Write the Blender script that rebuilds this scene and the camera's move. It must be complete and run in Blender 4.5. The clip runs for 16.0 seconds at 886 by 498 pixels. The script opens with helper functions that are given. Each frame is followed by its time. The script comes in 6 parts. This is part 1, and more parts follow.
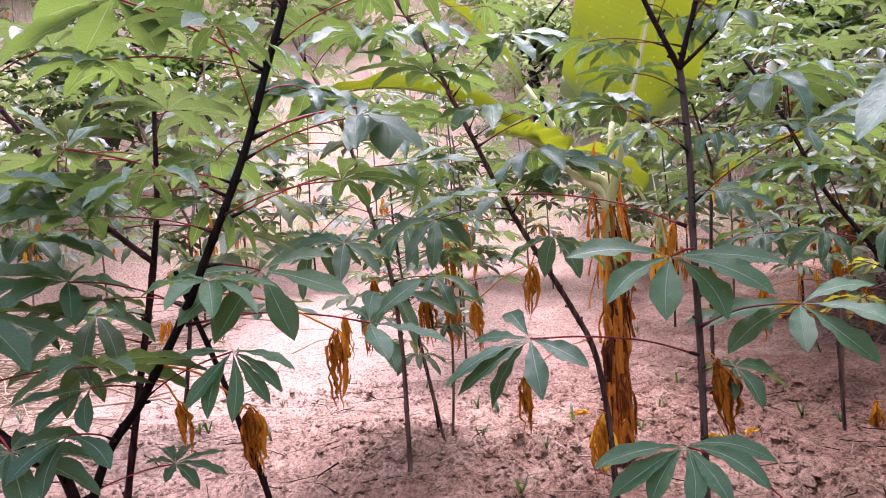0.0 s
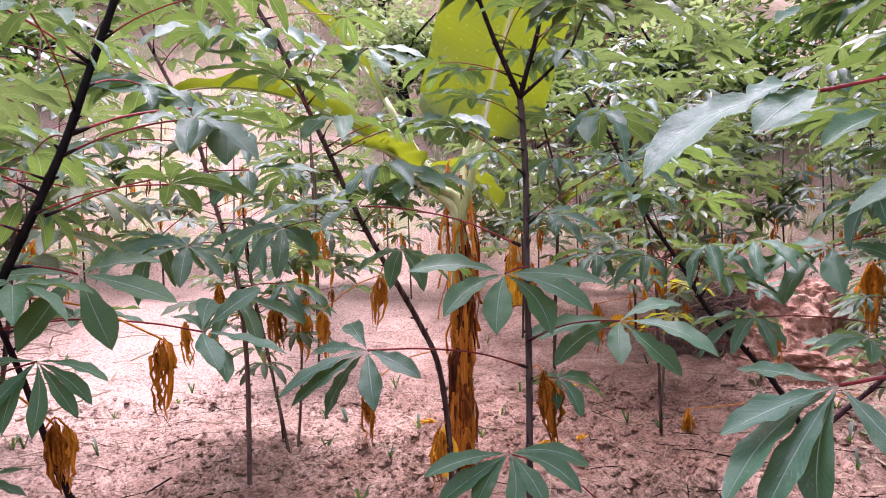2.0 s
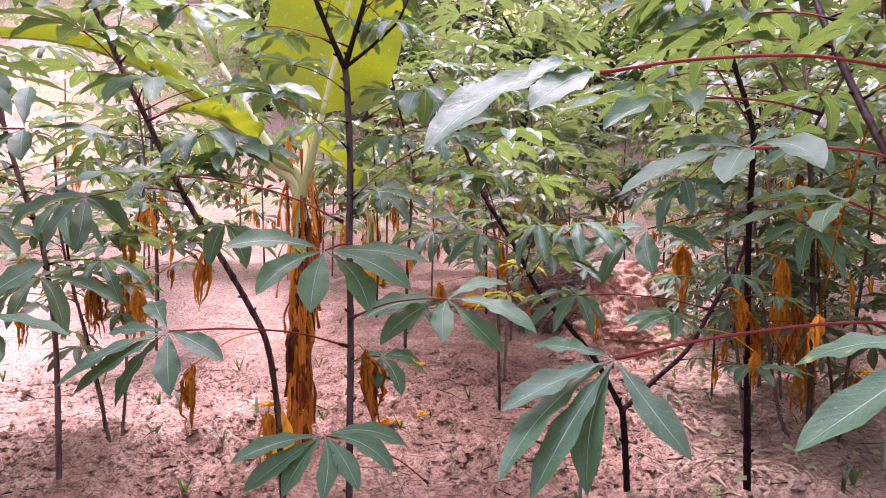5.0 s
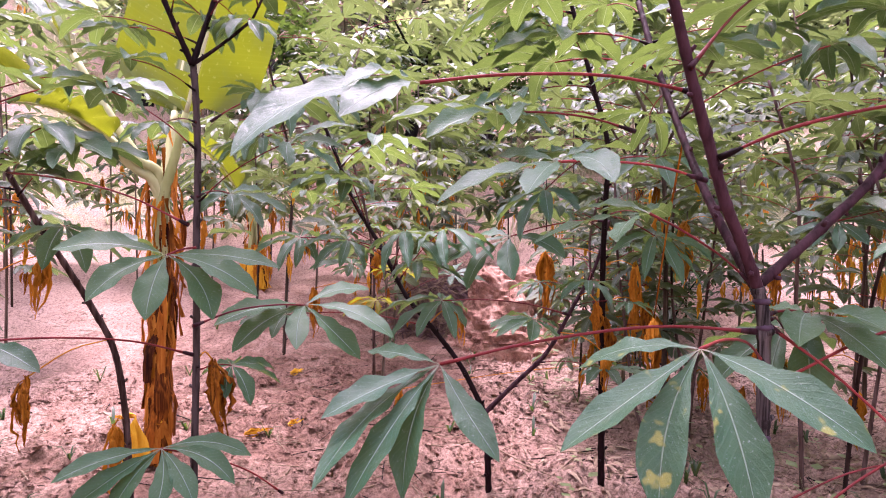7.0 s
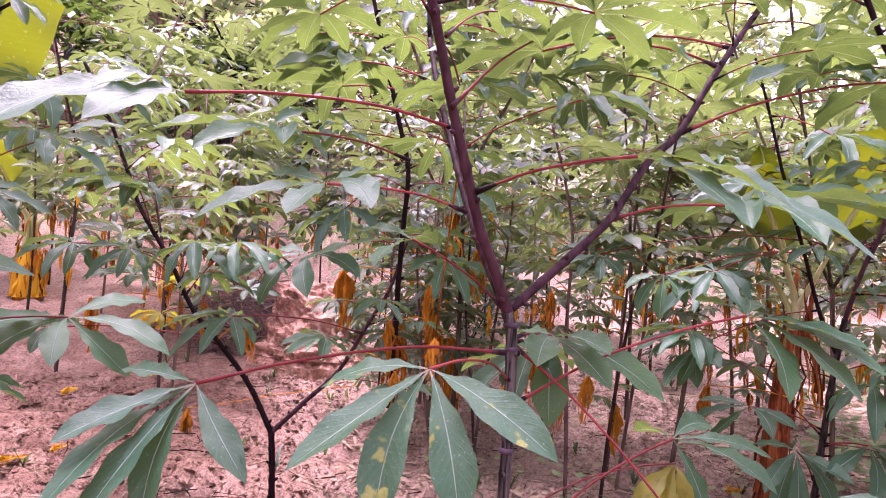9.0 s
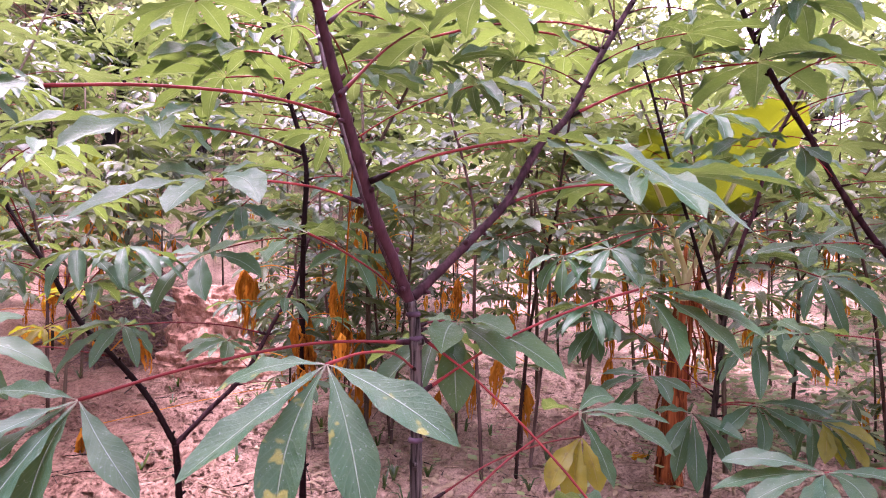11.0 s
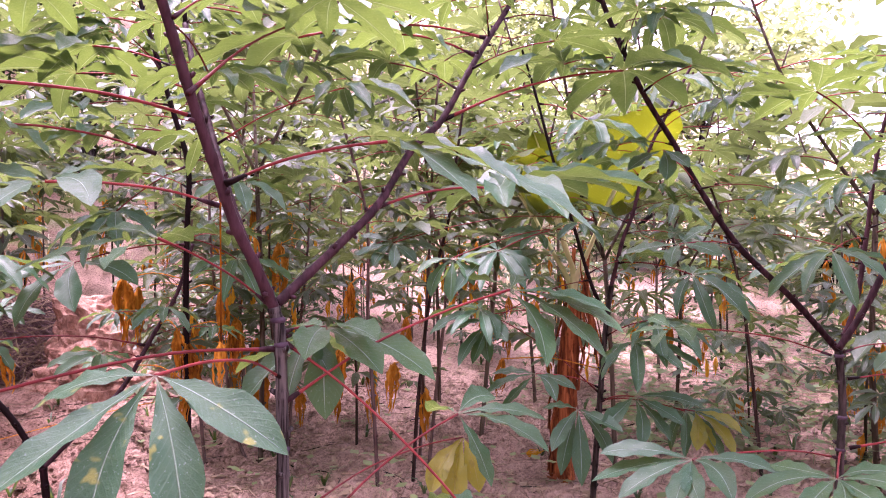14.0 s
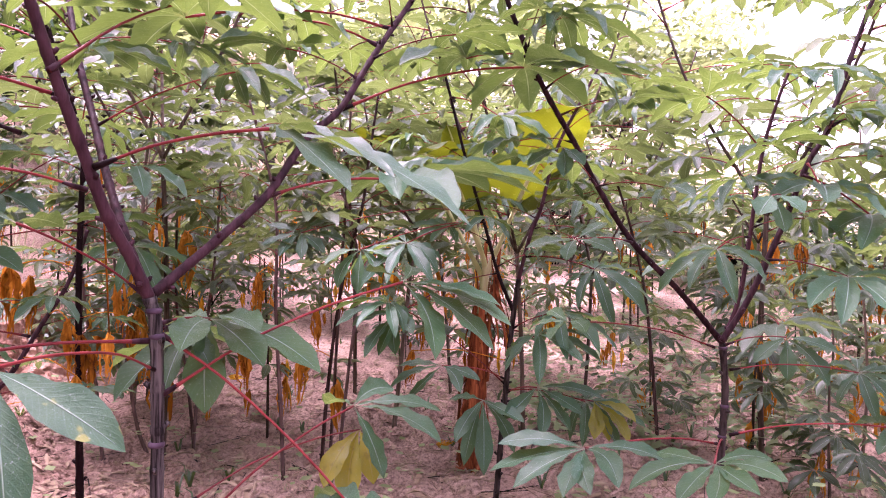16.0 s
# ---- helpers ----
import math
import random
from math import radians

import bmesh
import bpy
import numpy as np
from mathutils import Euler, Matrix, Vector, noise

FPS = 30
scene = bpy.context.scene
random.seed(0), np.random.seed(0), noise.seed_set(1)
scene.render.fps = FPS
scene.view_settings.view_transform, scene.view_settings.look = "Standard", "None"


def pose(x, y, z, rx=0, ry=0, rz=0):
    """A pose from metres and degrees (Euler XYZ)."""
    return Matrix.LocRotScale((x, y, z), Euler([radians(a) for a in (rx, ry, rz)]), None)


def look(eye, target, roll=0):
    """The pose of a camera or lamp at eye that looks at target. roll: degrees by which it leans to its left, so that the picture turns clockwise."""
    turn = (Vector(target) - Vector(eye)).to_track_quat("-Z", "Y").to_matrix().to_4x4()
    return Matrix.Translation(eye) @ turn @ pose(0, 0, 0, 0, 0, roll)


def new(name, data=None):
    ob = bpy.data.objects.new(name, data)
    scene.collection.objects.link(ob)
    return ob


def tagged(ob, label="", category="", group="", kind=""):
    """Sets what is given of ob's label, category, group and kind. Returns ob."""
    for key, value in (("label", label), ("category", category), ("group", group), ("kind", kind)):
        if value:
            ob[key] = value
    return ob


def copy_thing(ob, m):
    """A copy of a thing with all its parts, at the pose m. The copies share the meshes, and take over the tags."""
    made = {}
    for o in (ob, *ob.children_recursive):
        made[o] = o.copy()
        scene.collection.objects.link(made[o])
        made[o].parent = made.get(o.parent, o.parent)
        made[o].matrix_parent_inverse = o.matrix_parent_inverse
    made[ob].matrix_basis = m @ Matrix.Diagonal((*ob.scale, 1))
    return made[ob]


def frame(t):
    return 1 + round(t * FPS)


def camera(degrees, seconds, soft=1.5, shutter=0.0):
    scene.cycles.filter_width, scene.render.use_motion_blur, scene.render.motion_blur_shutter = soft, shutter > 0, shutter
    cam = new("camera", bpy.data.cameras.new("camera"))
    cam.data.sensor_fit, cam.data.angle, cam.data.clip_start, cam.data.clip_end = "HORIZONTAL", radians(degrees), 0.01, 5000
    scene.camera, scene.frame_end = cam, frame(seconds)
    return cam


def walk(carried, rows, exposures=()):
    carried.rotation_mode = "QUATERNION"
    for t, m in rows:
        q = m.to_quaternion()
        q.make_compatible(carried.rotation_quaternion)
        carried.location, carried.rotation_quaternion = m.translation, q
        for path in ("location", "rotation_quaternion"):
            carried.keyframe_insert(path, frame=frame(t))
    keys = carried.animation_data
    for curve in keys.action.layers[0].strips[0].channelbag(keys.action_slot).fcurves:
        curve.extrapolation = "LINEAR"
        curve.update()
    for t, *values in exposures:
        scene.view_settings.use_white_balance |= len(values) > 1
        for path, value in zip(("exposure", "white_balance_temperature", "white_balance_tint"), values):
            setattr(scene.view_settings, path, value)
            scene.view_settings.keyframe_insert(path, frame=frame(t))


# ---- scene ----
cam = camera(67.5, 16.0, 1.05)
PATH = [
    (0, (0.0, 0.0, 0.85), (0.0, 2.0, 0.821), -3.7),
    (0.5, (0.021, 0.001, 0.849), (0.13, 1.998, 0.821), -3.5),
    (1, (0.036, -0.008, 0.853), (0.251, 1.981, 0.829), -2.7),
    (1.5, (0.039, -0.016, 0.857), (0.334, 1.962, 0.847), -1.7),
    (2, (0.046, -0.022, 0.857), (0.448, 1.937, 0.835), -1.2),
    (2.5, (0.055, -0.023, 0.855), (0.483, 1.93, 0.82), -1.5),
    (3, (0.082, -0.025, 0.854), (0.587, 1.91, 0.814), -2.0),
    (3.5, (0.106, -0.019, 0.851), (0.688, 1.893, 0.783), -1.2),
    (4, (0.128, -0.007, 0.846), (0.782, 1.88, 0.743), -0.5),
    (4.2, (0.133, -0.008, 0.845), (0.821, 1.867, 0.747), -0.3),
    (6.3, (0.201, -0.037, 0.854), (1.066, 1.764, 0.772), -0.7),
    (6.5, (0.211, -0.042, 0.854), (1.103, 1.746, 0.78), -0.8),
    (7, (0.237, -0.057, 0.851), (1.289, 1.643, 0.781), 0.9),
    (7.5, (0.248, -0.078, 0.861), (1.407, 1.552, 0.83), 2.5),
    (8, (0.265, -0.085, 0.864), (1.545, 1.451, 0.865), 4.4),
    (8.5, (0.282, -0.098, 0.86), (1.678, 1.335, 0.858), 3.7),
    (9, (0.28, -0.112, 0.859), (1.747, 1.247, 0.863), 4.0),
    (9.2, (0.283, -0.116, 0.86), (1.764, 1.228, 0.85), 3.9),
    (11.3, (0.298, -0.118, 0.856), (1.951, 1.008, 0.862), 0.8),
    (11.5, (0.298, -0.126, 0.858), (1.955, 0.994, 0.879), 1.0),
    (12, (0.307, -0.137, 0.857), (2.01, 0.911, 0.873), 1.1),
    (12.5, (0.313, -0.144, 0.859), (2.044, 0.858, 0.87), 0.7),
    (13, (0.322, -0.154, 0.855), (2.067, 0.824, 0.854), 0.3),
    (13.5, (0.33, -0.162, 0.856), (2.09, 0.788, 0.857), 0.1),
    (14, (0.338, -0.171, 0.855), (2.114, 0.75, 0.86), 0.0),
    (14.5, (0.345, -0.187, 0.857), (2.136, 0.702, 0.853), -0.3),
    (15, (0.354, -0.203, 0.857), (2.158, 0.66, 0.857), -0.0),
    (15.5, (0.361, -0.214, 0.858), (2.186, 0.604, 0.853), 0.2),
    (16, (0.366, -0.224, 0.856), (2.23, 0.502, 0.838), 1.0),
]
walk(cam, [(t, look(eye, target, roll)) for t, eye, target, roll in PATH], [(0.0, 2.0, 5800, 36), (3.0, 1.98, 5820, 37), (4.0, 2.09, 5960, 41), (7.0, 2.31, 6040, 53), (9.0, 2.5, 6080, 60), (13.5, 2.58, 6110, 62), (16.0, 2.54, 6110, 62)])


# ---- sky and sun: a bright overcast day ----
world = bpy.data.worlds.new("overcast_sky")
scene.world = world
world.use_nodes = True
wn, wl = world.node_tree.nodes, world.node_tree.links
wn.clear()
sky_tex = wn.new("ShaderNodeTexSky")
sky_tex.sky_type, sky_tex.sun_disc = "NISHITA", False
sky_tex.sun_elevation, sky_tex.sun_rotation = radians(70), radians(7)
sky_tex.air_density, sky_tex.dust_density, sky_tex.ozone_density = 1.0, 4.0, 1.0
veil = wn.new("ShaderNodeMix")
veil.data_type = "RGBA"
veil.inputs[0].default_value = 0.75
veil.inputs[7].default_value = (9.3, 9.2, 9.4, 1)
sky_bg = wn.new("ShaderNodeBackground")
sky_bg.inputs["Strength"].default_value = 0.096
sky_out = wn.new("ShaderNodeOutputWorld")
wl.new(sky_tex.outputs[0], veil.inputs[6])
wl.new(veil.outputs[2], sky_bg.inputs["Color"])
wl.new(sky_bg.outputs[0], sky_out.inputs[0])

sun = new("sun", bpy.data.lights.new("sun", "SUN"))
sun.data.energy, sun.data.angle, sun.data.color = 3.5, radians(32), (1.0, 0.95, 0.88)
sun.matrix_world = look((0.3, 2.3, 6.6), (0, 0, 0))


# ---- materials ----
def material(name, rough=0.6, spec=0.4):
    mat = bpy.data.materials.new(name)
    mat.use_nodes = True
    nodes, links = mat.node_tree.nodes, mat.node_tree.links
    bsdf = nodes["Principled BSDF"]
    bsdf.inputs["Roughness"].default_value = rough
    bsdf.inputs["Specular IOR Level"].default_value = spec
    return mat, nodes, links, bsdf


def ramp(nodes, stops):
    node = nodes.new("ShaderNodeValToRGB")
    el = node.color_ramp.elements
    while len(el) < len(stops):
        el.new(0.5)
    for e, (pos, col) in zip(el, stops):
        e.position, e.color = pos, (*col, 1)
    return node


def noise_node(nodes, links, scale, detail=4.0, coords="Object", rough=0.55):
    tc = nodes.new("ShaderNodeTexCoord")
    tex = nodes.new("ShaderNodeTexNoise")
    tex.inputs["Scale"].default_value, tex.inputs["Detail"].default_value = scale, detail
    tex.inputs["Roughness"].default_value = rough
    links.new(tc.outputs[coords], tex.inputs["Vector"])
    return tex


def blend(nodes, links, kind, fac, a, b):
    """A colour mix node; fac, a and b are sockets or values."""
    m = nodes.new("ShaderNodeMix")
    m.data_type, m.blend_type = "RGBA", kind
    for sock, v in ((m.inputs[0], fac), (m.inputs[6], a), (m.inputs[7], b)):
        if isinstance(v, bpy.types.NodeSocket):
            links.new(v, sock)
        else:
            sock.default_value = v if not isinstance(v, tuple) else (*v, 1)
    return m.outputs[2]


def maths(nodes, links, op, a, b=0.0, clamp=False):
    m = nodes.new("ShaderNodeMath")
    m.operation, m.use_clamp = op, clamp
    for sock, v in zip(m.inputs, (a, b)):
        if isinstance(v, bpy.types.NodeSocket):
            links.new(v, sock)
        else:
            sock.default_value = v
    return m.outputs[0]


def bump(nodes, links, bsdf, height, strength=0.4, distance=0.002):
    b = nodes.new("ShaderNodeBump")
    b.inputs["Strength"].default_value, b.inputs["Distance"].default_value = strength, distance
    links.new(height, b.inputs["Height"])
    links.new(b.outputs[0], bsdf.inputs["Normal"])


def leaf_material(name, tones, through_tone, vein, rough=0.46, clear=0.34, spots=None, vein_width=0.045, rib_count=16.0, rib_strength=0.055, bloom=0.2, stalked=True, dust=(0.042, 0.105, 0.052)):
    """A thin leaf: glossy face, light shining through, pale midrib and side veins along its own length."""
    mat, nodes, links, bsdf = material(name, rough, 0.42)
    info = nodes.new("ShaderNodeObjectInfo")
    tone = ramp(nodes, tones)
    grain = noise_node(nodes, links, 9.0, 3.0)
    mixed = maths(nodes, links, "ADD", maths(nodes, links, "MULTIPLY", info.outputs["Random"], 0.75),
                  maths(nodes, links, "MULTIPLY", grain.outputs["Fac"], 0.3))
    links.new(mixed, tone.inputs[0])
    uv = nodes.new("ShaderNodeUVMap")
    uv.uv_map = "UVMap"
    sep = nodes.new("ShaderNodeSeparateXYZ")
    links.new(uv.outputs[0], sep.inputs[0])
    off = maths(nodes, links, "ABSOLUTE", maths(nodes, links, "SUBTRACT", sep.outputs[0], 0.5))
    taper = maths(nodes, links, "SUBTRACT", 1.35, sep.outputs[1])
    rib = maths(nodes, links, "SUBTRACT", 1.0, maths(nodes, links, "DIVIDE", off, maths(nodes, links, "MULTIPLY", taper, vein_width)), True)
    # side veins run out and forward from the midrib
    slant = maths(nodes, links, "SUBTRACT", maths(nodes, links, "MULTIPLY", sep.outputs[1], rib_count), maths(nodes, links, "MULTIPLY", off, 6.0))
    saw = maths(nodes, links, "ABSOLUTE", maths(nodes, links, "SUBTRACT", maths(nodes, links, "FRACT", slant), 0.5))
    vein_line = maths(nodes, links, "SUBTRACT", 1.0, maths(nodes, links, "DIVIDE", saw, 0.17), True)
    side = maths(nodes, links, "MULTIPLY", vein_line, rib_strength)
    lines = maths(nodes, links, "MAXIMUM", rib, side)
    colour = blend(nodes, links, "MIX", maths(nodes, links, "MULTIPLY", lines, 0.9), tone.outputs[0], vein)
    if spots:
        blot = noise_node(nodes, links, 8.0, 2.0)
        mask = ramp(nodes, [(0.62, (0, 0, 0)), (0.69, (0.9, 0.9, 0.9))])
        links.new(blot.outputs["Fac"], mask.inputs[0])
        colour = blend(nodes, links, "MIX", mask.outputs[0], colour, spots)
    # dusty mottling and uneven gloss
    mottle = noise_node(nodes, links, 16.0, 7.0, rough=0.7)
    dusty = ramp(nodes, [(0.46, (0, 0, 0)), (0.72, (0.42, 0.42, 0.42))])
    links.new(mottle.outputs["Fac"], dusty.inputs[0])
    rim = maths(nodes, links, "MULTIPLY", maths(nodes, links, "GREATER_THAN", off, 0.455), 0.16)
    colour = blend(nodes, links, "MIX", maths(nodes, links, "MAXIMUM", dusty.outputs[0], rim), colour, dust)
    # pale specks, and the pinkish joint where the lobes meet
    speck = noise_node(nodes, links, 55.0, 2.0)
    flecks = ramp(nodes, [(0.64, (0, 0, 0)), (0.74, (0.42, 0.42, 0.42))])
    links.new(speck.outputs["Fac"], flecks.inputs[0])
    colour = blend(nodes, links, "MIX", flecks.outputs[0], colour, (0.30, 0.36, 0.30))
    if stalked:
        joint = maths(nodes, links, "SUBTRACT", 0.8, maths(nodes, links, "MULTIPLY", sep.outputs[1], 7.5), True)
        colour = blend(nodes, links, "MIX", joint, colour, (0.34, 0.27, 0.22))
    links.new(colour, bsdf.inputs["Base Color"])
    # waxy bloom
    bsdf.inputs["Sheen Weight"].default_value, bsdf.inputs["Sheen Roughness"].default_value = bloom, 0.45
    bsdf.inputs["Sheen Tint"].default_value = (0.82, 0.92, 1.0, 1)
    gloss = nodes.new("ShaderNodeMapRange")
    gloss.inputs[1].default_value, gloss.inputs[2].default_value = 0.35, 0.65
    gloss.inputs[3].default_value, gloss.inputs[4].default_value = rough - 0.1, rough + 0.12
    links.new(mottle.outputs["Fac"], gloss.inputs[0])
    links.new(gloss.outputs[0], bsdf.inputs["Roughness"])
    relief = maths(nodes, links, "ADD", mottle.outputs["Fac"], maths(nodes, links, "MULTIPLY", rib, -1.4))
    relief = maths(nodes, links, "ADD", relief, maths(nodes, links, "MULTIPLY", vein_line, -0.08))
    bump(nodes, links, bsdf, relief, 0.55, 0.004)
    glow = nodes.new("ShaderNodeBsdfTranslucent")
    tinted = blend(nodes, links, "MIX", maths(nodes, links, "MULTIPLY", lines, 0.3), through_tone, vein)
    links.new(tinted, glow.inputs["Color"])
    mix = nodes.new("ShaderNodeMixShader")
    mix.inputs[0].default_value = clear
    links.new(bsdf.outputs[0], mix.inputs[1])
    links.new(glow.outputs[0], mix.inputs[2])
    links.new(mix.outputs[0], nodes["Material Output"].inputs["Surface"])
    return mat


def fibre_material(name, stops, scale=30.0, stretch=(1, 1, 0.12), rough=0.8, strength=0.6, clear=0.0, vary=0.35):
    """Bark, dry leaf or straw: streaked along z, toned by a random value of the object."""
    mat, nodes, links, bsdf = material(name, rough, 0.1)
    tc = nodes.new("ShaderNodeTexCoord")
    mp = nodes.new("ShaderNodeMapping")
    mp.inputs["Scale"].default_value = stretch
    tex = nodes.new("ShaderNodeTexNoise")
    tex.inputs["Scale"].default_value, tex.inputs["Detail"].default_value = scale, 6
    links.new(tc.outputs["Object"], mp.inputs[0])
    links.new(mp.outputs[0], tex.inputs["Vector"])
    info = nodes.new("ShaderNodeObjectInfo")
    both = maths(nodes, links, "ADD", maths(nodes, links, "MULTIPLY", info.outputs["Random"], vary), maths(nodes, links, "MULTIPLY", tex.outputs["Fac"], 1.1 - vary))
    tone = ramp(nodes, stops)
    links.new(both, tone.inputs[0])
    links.new(tone.outputs[0], bsdf.inputs["Base Color"])
    bump(nodes, links, bsdf, tex.outputs["Fac"], strength, 0.003)
    if clear:
        glow = nodes.new("ShaderNodeBsdfTranslucent")
        links.new(tone.outputs[0], glow.inputs["Color"])
        mix = nodes.new("ShaderNodeMixShader")
        mix.inputs[0].default_value = clear
        links.new(bsdf.outputs[0], mix.inputs[1])
        links.new(glow.outputs[0], mix.inputs[2])
        links.new(mix.outputs[0], nodes["Material Output"].inputs["Surface"])
    return mat


GREEN = leaf_material("cassava_leaf_green", [(0.0, (0.002, 0.042, 0.020)), (0.45, (0.005, 0.064, 0.031)), (0.8, (0.010, 0.078, 0.028)), (1.0, (0.024, 0.088, 0.016))],
                      (0.18, 0.265, 0.045), (0.36, 0.47, 0.38), rough=0.47, clear=0.32, vein_width=0.034, bloom=0.05)
GREEN_FIELD = leaf_material("cassava_leaf_olive_to_green", [(0.0, (0.002, 0.014, 0.006)), (0.35, (0.006, 0.028, 0.009)), (0.6, (0.018, 0.044, 0.007)), (1.0, (0.058, 0.078, 0.008))],
                            (0.15, 0.21, 0.05), (0.22, 0.30, 0.20), rough=0.45, clear=0.33, vein_width=0.03, bloom=0.05, dust=(0.06, 0.115, 0.07))
SPOTTED = leaf_material("cassava_leaf_spotted", [(0.0, (0.004, 0.058, 0.026)), (1.0, (0.009, 0.072, 0.030))], (0.17, 0.25, 0.016), (0.36, 0.47, 0.36), rough=0.47, clear=0.26, vein_width=0.034, bloom=0.03, spots=(0.28, 0.27, 0.05))
YELLOW = leaf_material("cassava_leaf_yellowing", [(0.0, (0.07, 0.105, 0.010)), (0.5, (0.14, 0.145, 0.010)), (1.0, (0.26, 0.19, 0.010))], (0.40, 0.40, 0.010), (0.3, 0.27, 0.08), clear=0.5, bloom=0.0, spots=(0.07, 0.04, 0.012))
BUSH = leaf_material("shrub_leaf", [(0.0, (0.055, 0.105, 0.050)), (0.5, (0.100, 0.165, 0.075)), (1.0, (0.16, 0.22, 0.09))], (0.38, 0.46, 0.16), (0.12, 0.2, 0.06), bloom=0.0, stalked=False)
BANANA = leaf_material("banana_leaf", [(0.0, (0.045, 0.085, 0.008)), (1.0, (0.075, 0.115, 0.010))], (0.17, 0.20, 0.003), (0.36, 0.38, 0.10), rough=0.4, clear=0.42, vein_width=0.03, rib_count=55.0, rib_strength=0.05, bloom=0.0, stalked=False)
DRY = fibre_material("withered_leaf", [(0.22, (0.05, 0.014, 0.003)), (0.38, (0.26, 0.085, 0.008)), (0.58, (0.52, 0.20, 0.014)), (0.9, (0.62, 0.31, 0.04))], 26.0, clear=0.3)
SHEATH_RED = fibre_material("banana_sheath_red_brown", [(0.25, (0.018, 0.005, 0.003)), (0.5, (0.14, 0.034, 0.012)), (0.8, (0.38, 0.12, 0.04))], 130.0, (1, 1, 0.03), clear=0.05, vary=0.2)
DRY_YELLOW = fibre_material("withered_sheath_yellow", [(0.2, (0.34, 0.13, 0.010)), (0.5, (0.70, 0.36, 0.015)), (0.9, (0.80, 0.50, 0.04))], 22.0, clear=0.2)
SHEATH = fibre_material("banana_sheath_brown", [(0.25, (0.016, 0.004, 0.003)), (0.40, (0.10, 0.026, 0.006)), (0.58, (0.36, 0.11, 0.012)), (0.88, (0.60, 0.25, 0.035))], 130.0, (1, 1, 0.03), clear=0.08, vary=0.45)
BANANA_STEM = fibre_material("banana_stalk_pale", [(0.2, (0.26, 0.30, 0.10)), (0.6, (0.46, 0.48, 0.24)), (0.95, (0.60, 0.58, 0.38))], 25.0, (1, 1, 0.1), 0.5, 0.3, 0.1)
PETIOLE = fibre_material("red_leaf_stalk", [(0.1, (0.058, 0.012, 0.012)), (0.55, (0.140, 0.020, 0.021)), (0.85, (0.27, 0.046, 0.043))], 30.0, (1, 1, 1), 0.42, 0.15)
BARK_DARK = fibre_material("cassava_bark_purple", [(0.3, (0.004, 0.0012, 0.0015)), (0.5, (0.0105, 0.0034, 0.0048)), (0.78, (0.055, 0.023, 0.031))], 90.0, (1, 1, 0.25), 0.62, 0.8)
BARK_BROWN = fibre_material("cassava_bark_brown", [(0.25, (0.010, 0.005, 0.0045)), (0.5, (0.038, 0.021, 0.019)), (0.8, (0.15, 0.10, 0.09))], 110.0, (1, 1, 0.1), 0.7, 0.8)
NODE = fibre_material("lilac_stem_node", [(0.2, (0.022, 0.012, 0.018)), (0.8, (0.10, 0.066, 0.095))], 60.0, (1, 1, 1), 0.6, 0.3)
BARK_GREY = fibre_material("cassava_bark_grey", [(0.40, (0.002, 0.002, 0.0017)), (0.58, (0.011, 0.0080, 0.0085)), (0.74, (0.10, 0.086, 0.084))], 190.0, (1, 1, 0.07), 0.7, 0.8)
BARK_BLACK = fibre_material("cassava_bark_blackish", [(0.40, (0.002, 0.0012, 0.0012)), (0.56, (0.008, 0.0055, 0.0055)), (0.76, (0.062, 0.047, 0.045))], 90.0, (1, 1, 0.2), 0.65, 0.8)
BARK_PALE = fibre_material("cassava_bark_pale", [(0.25, (0.012, 0.008, 0.006)), (0.5, (0.05, 0.035, 0.026)), (0.8, (0.17, 0.13, 0.10))], 110.0, (1, 1, 0.07), 0.75, 0.8)
GRASS = leaf_material("dry_grass", [(0.0, (0.30, 0.31, 0.16)), (0.5, (0.46, 0.43, 0.29)), (1.0, (0.58, 0.52, 0.40))], (0.5, 0.48, 0.28), (0.4, 0.4, 0.2), rough=0.6, bloom=0.0, stalked=False)
STRAW = fibre_material("dry_straw", [(0.1, (0.10, 0.065, 0.045)), (0.5, (0.26, 0.19, 0.13)), (0.95, (0.46, 0.37, 0.27))], 20.0, (1, 1, 1), 0.85, 0.3)

DARK_BUSH = leaf_material("dark_shrub_leaf", [(0.0, (0.006, 0.022, 0.010)), (1.0, (0.016, 0.045, 0.018))], (0.10, 0.17, 0.02), (0.05, 0.1, 0.04), bloom=0.0, stalked=False)
BRUSH = fibre_material("brush_twig", [(0.25, (0.012, 0.005, 0.006)), (0.5, (0.045, 0.022, 0.025)), (0.8, (0.22, 0.14, 0.14))], 9.0, (1, 1, 1), 0.85, 0.3)


